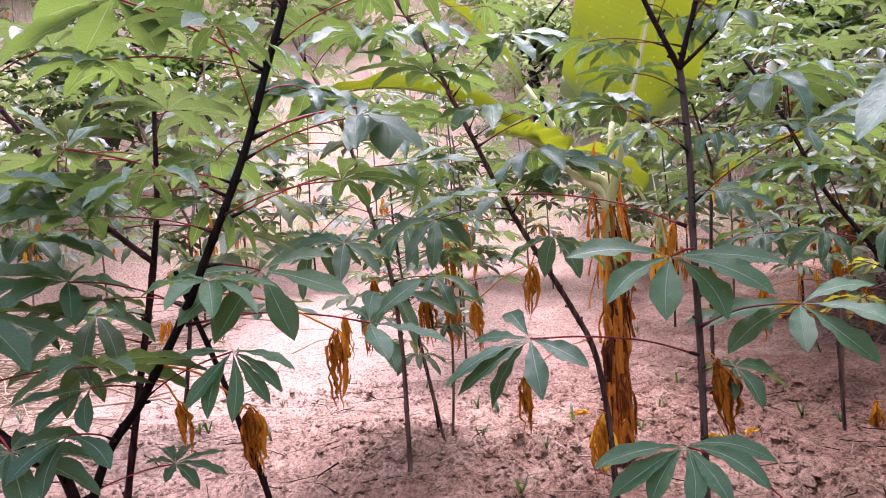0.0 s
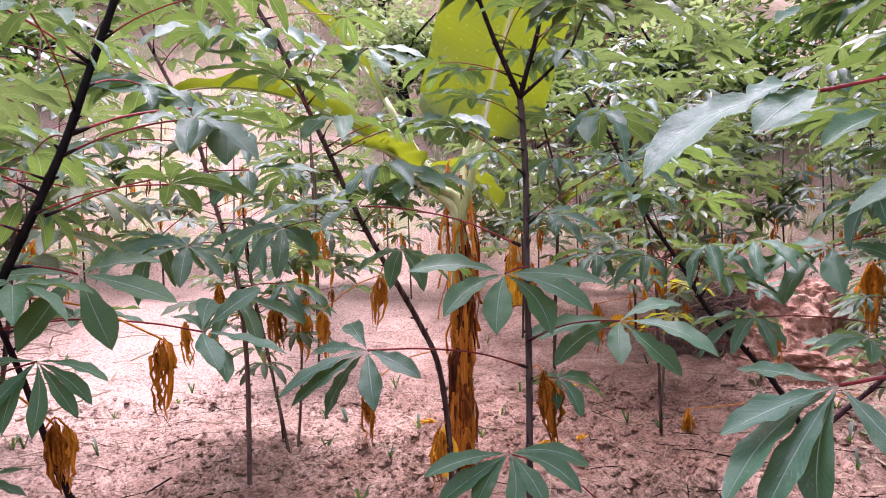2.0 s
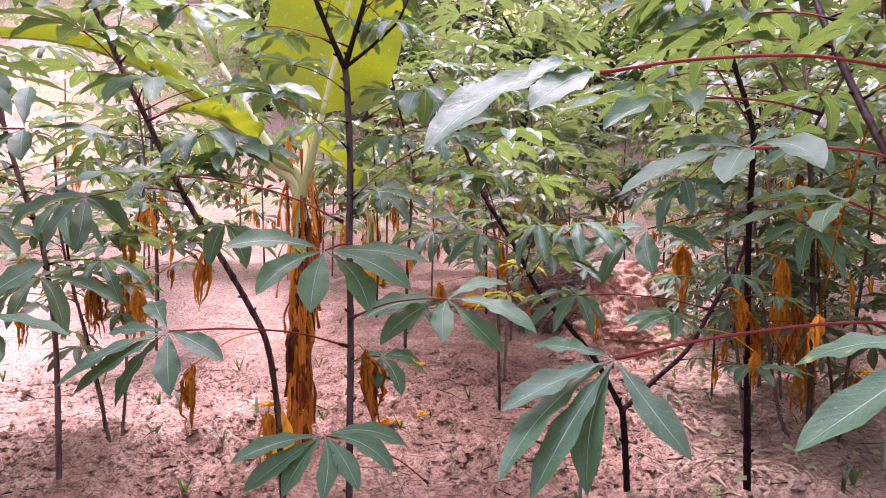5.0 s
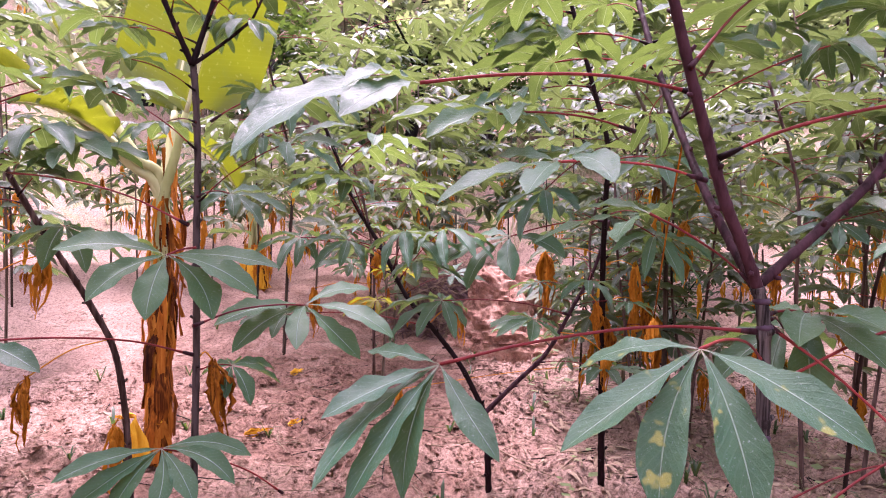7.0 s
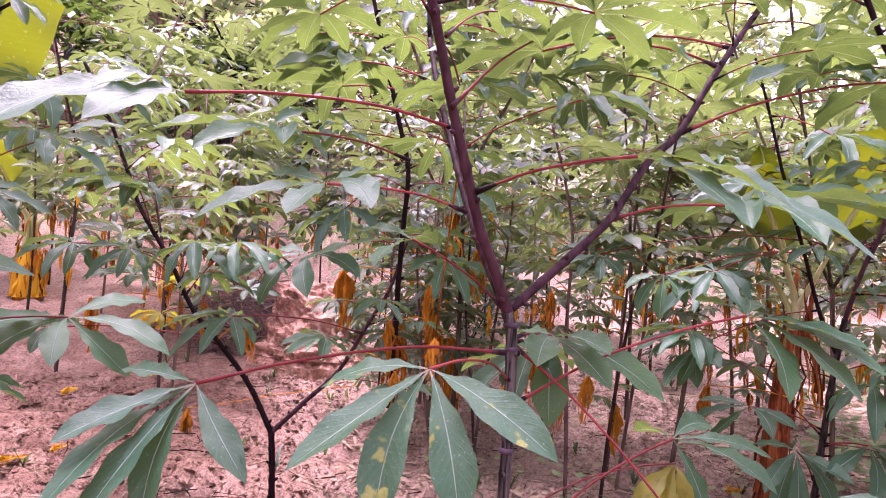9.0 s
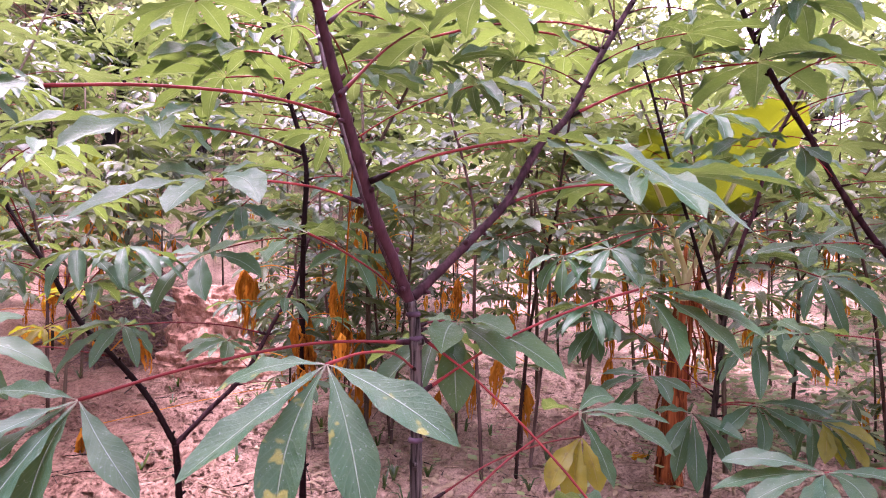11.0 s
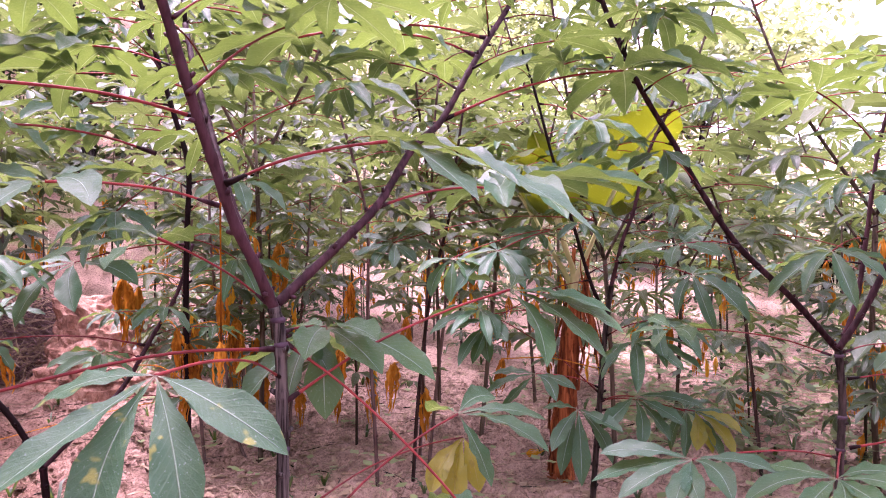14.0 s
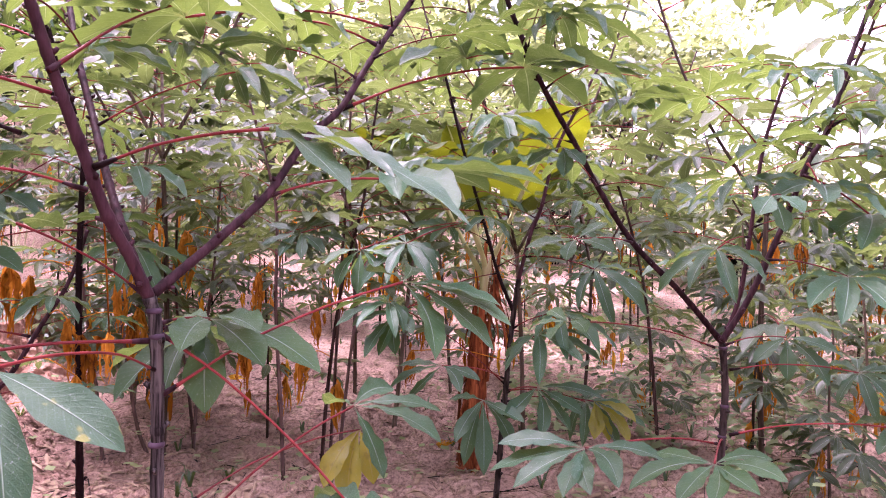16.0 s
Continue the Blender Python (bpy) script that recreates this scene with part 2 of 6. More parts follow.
def soil_material():
    mat, nodes, links, bsdf = material("pinkish_soil", 1.0, 0.03)
    broad = noise_node(nodes, links, 0.55, 4.0)
    mid = noise_node(nodes, links, 5.0, 6.0, rough=0.65)
    fine = noise_node(nodes, links, 60.0, 5.0, rough=0.7)
    tone = ramp(nodes, [(0.33, (0.092, 0.052, 0.039)), (0.48, (0.272, 0.158, 0.120)), (0.64, (0.46, 0.312, 0.245))])
    links.new(maths(nodes, links, "ADD", maths(nodes, links, "MULTIPLY", broad.outputs["Fac"], 0.55), maths(nodes, links, "MULTIPLY", mid.outputs["Fac"], 0.45)), tone.inputs[0])
    crumbs = ramp(nodes, [(0.34, (0.45, 0.42, 0.40)), (0.5, (1, 1, 1)), (0.66, (1.3, 1.28, 1.25))])
    links.new(fine.outputs["Fac"], crumbs.inputs[0])
    bare = blend(nodes, links, "MULTIPLY", 1.0, tone.outputs[0], crumbs.outputs[0])
    tc = nodes.new("ShaderNodeTexCoord")
    sep = nodes.new("ShaderNodeSeparateXYZ")
    links.new(tc.outputs["Object"], sep.inputs[0])
    # sunlight put into the colour: paler soil on the open strip
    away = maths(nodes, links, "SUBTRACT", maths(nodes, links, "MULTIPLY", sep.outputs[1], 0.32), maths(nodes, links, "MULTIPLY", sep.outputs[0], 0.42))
    # same painted brightening at the right front, against the shade under the leaves
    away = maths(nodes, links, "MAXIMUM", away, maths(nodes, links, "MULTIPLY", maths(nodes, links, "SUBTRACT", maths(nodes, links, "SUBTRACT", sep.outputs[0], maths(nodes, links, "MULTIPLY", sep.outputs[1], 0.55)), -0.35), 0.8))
    lit_soil = maths(nodes, links, "ADD", away, maths(nodes, links, "MULTIPLY", maths(nodes, links, "SUBTRACT", mid.outputs["Fac"], 0.95), 1.3), True)
    bare = blend(nodes, links, "MIX", maths(nodes, links, "MULTIPLY", lit_soil, 0.78), bare, blend(nodes, links, "MULTIPLY", 1.0, (0.45, 0.318, 0.262), crumbs.outputs[0]))
    # dry grass covers the slope in patches
    slope = maths(nodes, links, "MULTIPLY", maths(nodes, links, "SUBTRACT", sep.outputs[2], 0.55), 2.5, True)
    turf = noise_node(nodes, links, 2.2, 7.0, rough=0.7)
    patch = ramp(nodes, [(0.45, (0, 0, 0)), (0.6, (1, 1, 1))])
    links.new(turf.outputs["Fac"], patch.inputs[0])
    sward = ramp(nodes, [(0.3, (0.10, 0.11, 0.035)), (0.5, (0.27, 0.26, 0.14)), (0.7, (0.46, 0.42, 0.29))])
    links.new(fine.outputs["Fac"], sward.inputs[0])
    links.new(blend(nodes, links, "MIX", maths(nodes, links, "MULTIPLY", slope, patch.outputs[0]), bare, sward.outputs[0]), bsdf.inputs["Base Color"])
    bump(nodes, links, bsdf, maths(nodes, links, "ADD", mid.outputs["Fac"], maths(nodes, links, "MULTIPLY", fine.outputs["Fac"], 0.5)), 1.0, 0.05)
    return mat


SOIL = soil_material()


def clay_material():
    mat, nodes, links, bsdf = material("red_clay", 1.0, 0.03)
    mid = noise_node(nodes, links, 9.0, 9.0, rough=0.72)
    tone = ramp(nodes, [(0.34, (0.10, 0.050, 0.036)), (0.5, (0.36, 0.195, 0.145)), (0.66, (0.58, 0.39, 0.31))])
    links.new(mid.outputs["Fac"], tone.inputs[0])
    links.new(tone.outputs[0], bsdf.inputs["Base Color"])
    bump(nodes, links, bsdf, mid.outputs["Fac"], 1.0, 0.04)
    return mat


CLAY = clay_material()


# ---- building helpers ----
def mesh_of(name, verts, faces, mat, uvs=None, smooth=True):
    me = bpy.data.meshes.new(name)
    me.from_pydata([tuple(v) for v in verts], [], faces)
    me.materials.append(mat)
    if uvs is not None:
        layer = me.uv_layers.new(name="UVMap")
        index = np.empty(len(me.loops), dtype=np.int32)
        me.loops.foreach_get("vertex_index", index)
        layer.data.foreach_set("uv", np.asarray(uvs, dtype=np.float32)[index].ravel())
    if smooth:
        me.polygons.foreach_set("use_smooth", [True] * len(me.polygons))
    return me


def part(name, me, parent, label=""):
    ob = new(name, me)
    ob.parent = parent
    return tagged(ob, label) if label else ob


def spline(points, steps):
    """A smooth line through the points."""
    pts = [Vector(p) for p in points]
    ends = [pts[0] * 2 - pts[1], *pts, pts[-1] * 2 - pts[-2]]
    line = []
    for a, b, c, d in zip(ends, ends[1:], ends[2:], ends[3:]):
        for k in range(steps):
            t = k / steps
            line.append(0.5 * (2 * b + (c - a) * t + (2 * a - 5 * b + 4 * c - d) * t * t + (3 * b - 3 * c + d - a) * t ** 3))
    return line + [pts[-1]]


def tube(line, radii, sides=8, cap=True):
    """Verts and faces of a round stalk along a line."""
    verts, faces = [], []
    side = None
    for k, p in enumerate(line):
        d = (line[min(k + 1, len(line) - 1)] - line[max(k - 1, 0)]).normalized()
        if side is None:
            side = d.orthogonal().normalized()
        side = (side - d * side.dot(d)).normalized()
        up = d.cross(side)
        for j in range(sides):
            a = 2 * math.pi * j / sides
            verts.append(p + radii[k] * (math.cos(a) * side + math.sin(a) * up))
    for k in range(len(line) - 1):
        for j in range(sides):
            j2 = (j + 1) % sides
            faces.append((k * sides + j, k * sides + j2, (k + 1) * sides + j2, (k + 1) * sides + j))
    if cap:
        faces += [tuple(range(sides))[::-1], tuple(range((len(line) - 1) * sides, len(line) * sides))]
    return verts, faces


def ground_height(x, y):
    """The field: level soil by the plants, then rising to a bank."""
    r = math.hypot(x - 0.2, y + 0.1)
    far = max(0.0, r - 3.6)
    lean = 0.5 + 0.5 * math.cos(math.atan2(y, x) - radians(100))
    z = far * 0.03 + (0.11 * lean ** 1.5) * far * min(1.0, far / 2.0) + (0.04 + 0.50 * max(0.0, (lean - 0.33) / 0.67)) * max(0.0, r - 7.0)
    calm = min(1.0, 14.0 / max(r, 1.0))
    z += calm * (0.05 * noise.noise((x * 1.1, y * 1.1, 0.3)) + 0.04 * noise.noise((x * 3.3, y * 3.3, 4.1)) + 0.036 * noise.noise((x * 9.0, y * 9.0, 7.7)) + 0.014 * noise.noise((x * 21.0, y * 21.0, 2.2)) + max(0.0, min(1.0, 0.6 + 1.6 * noise.noise((x * 1.7, y * 1.7, 9.0)))) * (0.05 * abs(noise.noise((x * 13.0, y * 13.0, 1.7))) + 0.03 * noise.noise((x * 29.0, y * 29.0, 5.7))))
    return min(z, 6.5 + 0.1 * r)


# ---- the ground ----
def build_ground():
    rings = [0.02 * k for k in range(150)] + [3.0 * 1.02 ** k for k in range(132)]
    rings = [r for r in rings if r < 40] + [60, 120, 400, 1500]
    spokes = 580
    verts, faces = [], []
    for r in rings:
        for j in range(spokes):
            a = 2 * math.pi * j / spokes
            x, y = 0.8 + r * math.cos(a), 0.9 + r * math.sin(a)
            verts.append((x, y, ground_height(x, y)))
    for k in range(len(rings) - 1):
        for j in range(spokes):
            j2 = (j + 1) % spokes
            faces.append((k * spokes + j, (k + 1) * spokes + j, (k + 1) * spokes + j2, k * spokes + j2))
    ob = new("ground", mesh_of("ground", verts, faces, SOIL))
    tagged(ob, "bare pinkish-brown tilled soil with clods and footmarks", "soil", kind="structure")


build_ground()


# ---- leaves ----
def blade(seed, count, rise, droop, spread, width, curl=0.0, rows=11, across=(-1.0, -0.55, 0.0, 0.55, 1.0)):
    """A hand-shaped leaf blade, its longest lobe 1 long along +x, spread round the stalk's tip."""
    rng = random.Random(seed)
    verts, faces, uvs = [], [], []
    for n in range(count):
        share = (n / (count - 1)) * 2 - 1
        turn = radians(share * spread + rng.uniform(-5, 5))
        length = (1.0 - 0.42 * abs(share) ** 2.2) * rng.uniform(0.93, 1.05)
        wide = width * length ** 0.6 * rng.uniform(0.9, 1.1)
        e0, e1 = radians(rise + rng.uniform(-8, 8)), radians(droop + rng.uniform(-14, 10))
        roll, bend, fold = rng.uniform(-0.5, 0.5), rng.uniform(-0.3, 0.3), rng.uniform(0.25, 0.62)
        x = z = 0.0
        first = len(verts)
        for k in range(rows + 1):
            s = k / rows
            e = e0 + (e1 - e0) * s ** 0.8 + curl * math.sin(5 * s + n) * 0.3
            w = wide * 0.5 * (0.05 + 0.95 * math.sin(math.pi * min(1.0, s ** 1.12)) ** 0.9 * (0.72 + 0.4 * s)) * (1 if s < 1 else 0.0)
            if s < 0.12:
                w *= 0.3 + s * 5.0
            side = bend * s * s
            for c in across:
                y = c * w + side * length * 0.5
                lift = abs(c) ** 1.3 * w * fold + c * w * roll * s + 0.026 * math.sin(s * 19 + n * 2 + c) * abs(c) * (w / (wide * 0.5))
                px, py, pz = x - math.sin(e) * lift, y, z + math.cos(e) * lift
                verts.append((px * math.cos(turn) - py * math.sin(turn), px * math.sin(turn) + py * math.cos(turn), pz))
                uvs.append((c * 0.5 + 0.5, s))
            x += math.cos(e) * length / rows
            z += math.sin(e) * length / rows
        m = len(across)
        for k in range(rows):
            for j in range(m - 1):
                a = first + k * m + j
                faces.append((a, a + 1, a + m + 1, a + m))
    return verts, faces, uvs


BLADES, MID_BLADES = {}, {}
for style, rise, droop, spread, width in (("F", 9, -24, 126, 0.265), ("M", 3, -34, 134, 0.28), ("H", -3, -46, 140, 0.285), ("G", 6, -50, 112, 0.25), ("N", 2, -50, 138, 0.205)):
    for k, count in ((1, 8), (2, 8), (3, 7)):
        count += style == "N"
        v, f_, u = blade(31 * k + ord(style), count, rise, droop, spread, width, 0.5 if style == "G" else 0.12)
        plain = blade(31 * k + ord(style), count, rise, droop, spread, width, 0.12, 7, (-1.0, 0.0, 1.0))
        MID_BLADES[style + str(k)] = plain
        BLADES[style + str(k)] = (mesh_of("leaf_" + style.lower() + str(k), v, f_, GREEN, u), mesh_of("leaf_yellow", v, f_, YELLOW, u), mesh_of("leaf_spotted", v, f_, SPOTTED, u))


# simpler blades for the crowns far off
FAR_BLADES = [blade(400 + k, 7, rise, droop, 130, 0.27, 0.1, 4, (-1.0, 0.0, 1.0)) for k, (rise, droop) in enumerate(((4, -20), (-2, -30), (-12, -42)))]


def stalk_base(ob, line, thick):
    """The swollen purple foot of a leaf stalk on the stem."""
    ahead = (line[1] - line[0]).normalized()
    v, f_ = tube([line[0] + ahead * s for s in (0.0, 0.012, 0.018, 0.024, 0.030)], [thick * 2.3, thick * 2.1, thick * 1.9, thick * 1.5, thick * 1.02], 7)
    foot = part("stalk_base", mesh_of("stalk_base", v, f_, BARK_DARK), ob, "swollen dark purple foot of the leaf stalk")
    foot.matrix_parent_inverse = ob.matrix_basis.inverted()


def leaf(plant, node_at, tip, size, style="M1", turn=0, dip=0, dip_to=0, look_of=0, joined=False):
    """A leaf of a plant: a red stalk from the stem to its tip, the blade spreading there."""
    base = plant.matrix_basis.translation
    a, b = Vector(node_at) - base, Vector(tip) - base
    d = b - a
    if d.length < 0.02:
        d = Vector((random.uniform(-1, 1), random.uniform(-1, 1), 0.1)) * 0.03
    yaw = math.atan2(d.y, d.x) + radians(turn)
    pitch = -math.asin(max(-0.5, min(0.5, d.normalized().z))) * 0.4
    m = Matrix.Translation(b) @ Matrix.Rotation(radians(dip), 4, (-math.sin(radians(dip_to)), math.cos(radians(dip_to)), 0)) @ Euler((random.uniform(-0.12, 0.12), pitch, yaw)).to_matrix().to_4x4() @ Matrix.Scale(size, 4)
    arch = Vector((0, 0, 0.045 * d.length + 0.002))
    line = spline([a, a + d * 0.33 + arch, a + d * 0.7 + arch * 0.9, b], 3)
    thick = max(0.0012, min(0.0022, size * 0.0095))
    v, f_ = tube(line, [thick * (2.0 if k == 0 else 1.35 if k == 1 else 1.12 if k == len(line) - 1 else 1.0) for k in range(len(line))], 6)
    tag = ("", "yellowing blade", "blade with yellow spots")[look_of]
    if joined:
        # blade and stalk as one part, for the plants farther off
        bv, bf, bu = MID_BLADES[style]
        inv = m.inverted()
        n = len(bv)
        faces = bf + [tuple(i + n for i in q) for q in f_]
        me = mesh_of("leaf", bv + [tuple(inv @ q) for q in v], faces, (GREEN_FIELD, YELLOW, SPOTTED)[look_of], bu + [(0.3, 0.5)] * len(v))
        me.materials.append(PETIOLE)
        me.polygons.foreach_set("material_index", [0] * len(bf) + [1] * len(f_))
        ob = part("leaf", me, plant, tag)
        ob.matrix_basis = m
        return ob
    ob = part("leaf", BLADES[style][look_of], plant, tag)
    ob.matrix_basis = m
    st = part("leaf_stalk", mesh_of("leaf_stalk", v, f_, PETIOLE), ob)
    st.matrix_parent_inverse = m.inverted()
    if d.length > 0.08:
        stalk_base(ob, line, thick)
    return ob


def shaped_blade(seed, lobes, width, arch=15, tip=0.8, lean=None, rows=14, across=(-1.0, -0.72, -0.38, 0.0, 0.38, 0.72, 1.0)):
    """A leaf blade whose lobes each have their own bearing, slope in degrees and length."""
    rng = random.Random(seed)
    verts, faces, uvs = [], [], []
    m = len(across)
    # the whole leaf tips over towards the side where most of its lobes hang
    hang = sum((Vector((math.cos(radians(az)), math.sin(radians(az)), 0)) * (0.3 + max(0.0, -el) / 40) for az, el, l in lobes), Vector())
    if lean is not None:
        hang = Vector((math.cos(radians(lean)), math.sin(radians(lean)), 0))
    tilt = (hang.normalized() * tip + Vector((0, 0, 1))).normalized()
    for n, (az, el, length) in enumerate(lobes):
        bow = arch * rng.uniform(0.7, 1.3)
        e0, e1 = radians(el + bow), radians(el - bow * 1.15)
        cx, cy = math.cos(radians(az)), math.sin(radians(az))
        wide = width * length ** 0.5 * rng.uniform(0.92, 1.06)
        fold, roll, bend = rng.uniform(0.12, 0.36), rng.uniform(-0.25, 0.25), rng.uniform(-0.06, 0.06)
        p = Vector((0, 0, 0))
        first = len(verts)
        for k in range(rows + 1):
            s = k / rows
            e = e0 + (e1 - e0) * s
            ahead = Vector((cx * math.cos(e), cy * math.cos(e), math.sin(e)))
            above = Vector((-cx * math.sin(e), -cy * math.sin(e), math.cos(e)))
            above = (above * 0.35 + tilt).normalized()
            aside = above.cross(ahead).normalized()
            above = ahead.cross(aside)
            w = wide * 0.54 * (0.05 + 0.95 * math.sin(math.pi * s ** 1.55) ** 1.05) * (1 if s < 1 else 0.0)
            if s < 0.14:
                w *= 0.35 + s * 4.6
            for c in across:
                ripple = 0.018 * math.sin(s * 23 + 2.1 * n + c) * c * c * math.sin(math.pi * s)
                lift = abs(c) ** 1.4 * w * fold + c * w * roll * s + ripple
                verts.append(tuple(p + aside * (c * w * (1 + 0.05 * math.sin(17 * s + n)) + bend * math.sin(math.pi * s)) + above * lift))
                uvs.append((c * 0.5 + 0.5, s))
            p = p + ahead * (length / rows)
        for k in range(rows):
            for j in range(m - 1):
                a = first + k * m + j
                faces.append((a, a + 1, a + m + 1, a + m))
    return verts, faces, uvs


def shaped_leaf(plant, node_at, hub, size, lobes, width=0.32, look_of=0, arch=15, tip=0.8, lean=None):
    """A leaf near the path, lobe by lobe: (bearing, slope, length in leaf sizes)."""
    base = plant.matrix_basis.translation
    a, b = Vector(node_at) - base, Vector(hub) - base
    v, f_, u = shaped_blade(int(1000 * abs(hub[0]) + 7 * len(lobes)), lobes, width, arch, tip, lean)
    ob = part("leaf", mesh_of("shaped_leaf", v, f_, (GREEN, YELLOW, SPOTTED)[look_of], u), plant, ("", "yellowing blade", "blade with yellow spots")[look_of])
    ob.matrix_basis = Matrix.Translation(b) @ Matrix.Scale(size, 4)
    d = b - a
    sag = Vector((0, 0, 0.05 * d.length))
    line = spline([a, a + d * 0.33 + sag, a + d * 0.7 + sag * 0.8, b], 5)
    thick = max(0.0013, min(0.0021, size * 0.0098))
    tv, tf = tube(line, [thick * (1.8 if k == 0 else 1.4 if k == 1 else 1.2 if k > len(line) - 3 else 1.0) for k in range(len(line))], 8)
    st = part("leaf_stalk", mesh_of("leaf_stalk", tv, tf, PETIOLE), ob)
    st.matrix_parent_inverse = ob.matrix_basis.inverted()
    if d.length > 0.08:
        stalk_base(ob, line, thick)
    return ob


def wither_mesh(seed, lobes=11, rows=11):
    """A dried leaf that hangs as a bunch of crumpled lobes, 1 long: pinched at the top, flaring, curling in below."""
    rng = random.Random(seed)
    verts, faces = [], []
    for n in range(lobes):
        ang, out = rng.uniform(0, 6.28), rng.uniform(0.03, 0.14)
        long, wid, tw = rng.uniform(0.5, 1.0), rng.uniform(0.036, 0.078), rng.uniform(-5, 5)
        kink = [rng.uniform(-0.026, 0.026) for _ in range(12)]
        first = len(verts)
        for k in range(rows + 1):
            s = k / rows
            r = out * math.sin(math.pi * min(1, s ** 0.8 * 0.9)) + 0.008
            c = Vector((math.cos(ang) * r + kink[k], math.sin(ang) * r + kink[(k * 5 + 3) % 12], -s * long + 0.04 * math.sin(11 * s + n)))
            w = wid * (0.2 + math.sin(math.pi * s ** 0.75)) * rng.uniform(0.6, 1.1) * 0.6
            d = Vector((math.cos(ang + 1.57 + tw * s), math.sin(ang + 1.57 + tw * s), 0.3 * math.sin(9 * s + n)))
            e = Vector((d.y, -d.x, 0)) * w
            verts += [c - d * w, c - d * w * 0.3 + e * rng.uniform(0.5, 1.2), c + d * w * 0.4 - e * rng.uniform(0.2, 0.9), c + d * w]
        for k in range(rows):
            for q in range(3):
                a = first + k * 4 + q
                faces.append((a, a + 1, a + 5, a + 4))
    return verts, faces


BRIGHT = [mesh_of("withered_yellow", *wither_mesh(60 + k), DRY_YELLOW) for k in range(5)]
FAR_WITHERED = [mesh_of("withered_leaf", *wither_mesh(80 + k, 6, 5), (DRY, DRY, DRY_YELLOW)[k % 3]) for k in range(6)]
WITHERED = [mesh_of("withered_leaf", *wither_mesh(50 + k), DRY) for k in range(5)]


def withered(plant, top, size, plain=False, bright=False):
    base = plant.matrix_basis.translation
    k = random.randrange(5)
    ob = part("withered_leaf", (FAR_WITHERED[2 if bright else k - k % 3 + k % 2] if plain else (BRIGHT if bright else WITHERED)[k]), plant, "bright yellow withered hanging leaf" if bright else "shrivelled orange-brown hanging leaf")
    p = Vector(top) - base
    ob.matrix_basis = Matrix.Translation(p) @ Euler((random.uniform(-0.1, 0.1), random.uniform(-0.1, 0.1), random.uniform(0, 6.28))).to_matrix().to_4x4() @ Matrix.Scale(size, 4)
    line = plant_lines(plant)
    if line and not plain:
        node_at = min((q for ln in line for q in ln), key=lambda q: (q - p).length + 0.4 * max(0.0, p.z - q.z))
        mid = (node_at + p) * 0.5 + Vector((0, 0, 0.02))
        v, f_ = tube(spline([node_at, mid, p], 3), [0.0018] * 7, 5)
        st = part("leaf_stalk", mesh_of("dry_leaf_stalk", v, f_, DRY), ob)
        st.matrix_parent_inverse = ob.matrix_basis.inverted()


LINES = {}


def plant_lines(plant):
    return LINES.get(plant.name, [])


def cassava(label, group, base):
    plant = new("cassava_plant")
    plant.matrix_basis = Matrix.Translation(base)
    plant.empty_display_size = 0.1
    LINES[plant.name] = []
    return tagged(plant, label, "cassava plant", group)


def stalk(plant, kind, r0, r1, points, plain=False):
    """A knotty stem or branch through the points, with leaf scars along it."""
    base = plant.matrix_basis.translation
    line = spline([Vector(p) - base for p in points], 4 if plain else 16 if r0 > 0.0065 else 8)
    radii, walked = [], [0.0]
    for a, b in zip(line, line[1:]):
        walked.append(walked[-1] + (b - a).length)
    rng = random.Random(len(points) + int(1000 * r0))
    gap = rng.uniform(0.045, 0.06)
    for w in walked:
        s = w / walked[-1]
        near = abs((w / gap) % 1.0 - 0.5)
        radii.append((r0 + (r1 - r0) * s) * (1.0 + (0.13 if near < 0.09 else 0.0) + 0.025 * math.sin(w * 60)))
    v, f_ = tube(line, radii, 5 if plain else 9)
    # leaf scars: small spurs standing off the bark
    w = gap * 0.5
    turn = rng.uniform(0, 6)
    while w < walked[-1] and not plain:
        k = min(range(len(walked)), key=lambda i: abs(walked[i] - w))
        d = (line[min(k + 1, len(line) - 1)] - line[max(k - 1, 0)]).normalized()
        out = Matrix.Rotation(turn, 3, d) @ d.orthogonal().normalized()
        p = line[k] + out * radii[k] * 0.7
        tv, tf = tube([p, p + out * radii[k] * 0.6 + d * radii[k] * 0.25, p + out * radii[k] * 0.95 + d * radii[k] * 0.55], [radii[k] * 0.5, radii[k] * 0.4, radii[k] * 0.3], 5)
        n = len(v)
        v += tv
        f_ += [tuple(i + n for i in q) for q in tf]
        turn += 2.4
        w += gap
    LINES[plant.name].append(line)
    return part(kind, mesh_of(kind, v, f_, BARK_PALE if "pale" in plant["label"] else BARK_BROWN if "brown" in plant["label"] else BARK_BLACK if kind == "stem" and "dark" in plant["label"] else BARK_GREY if kind == "stem" and r0 < 0.0142 and "grey" in plant["label"] else BARK_DARK), plant)


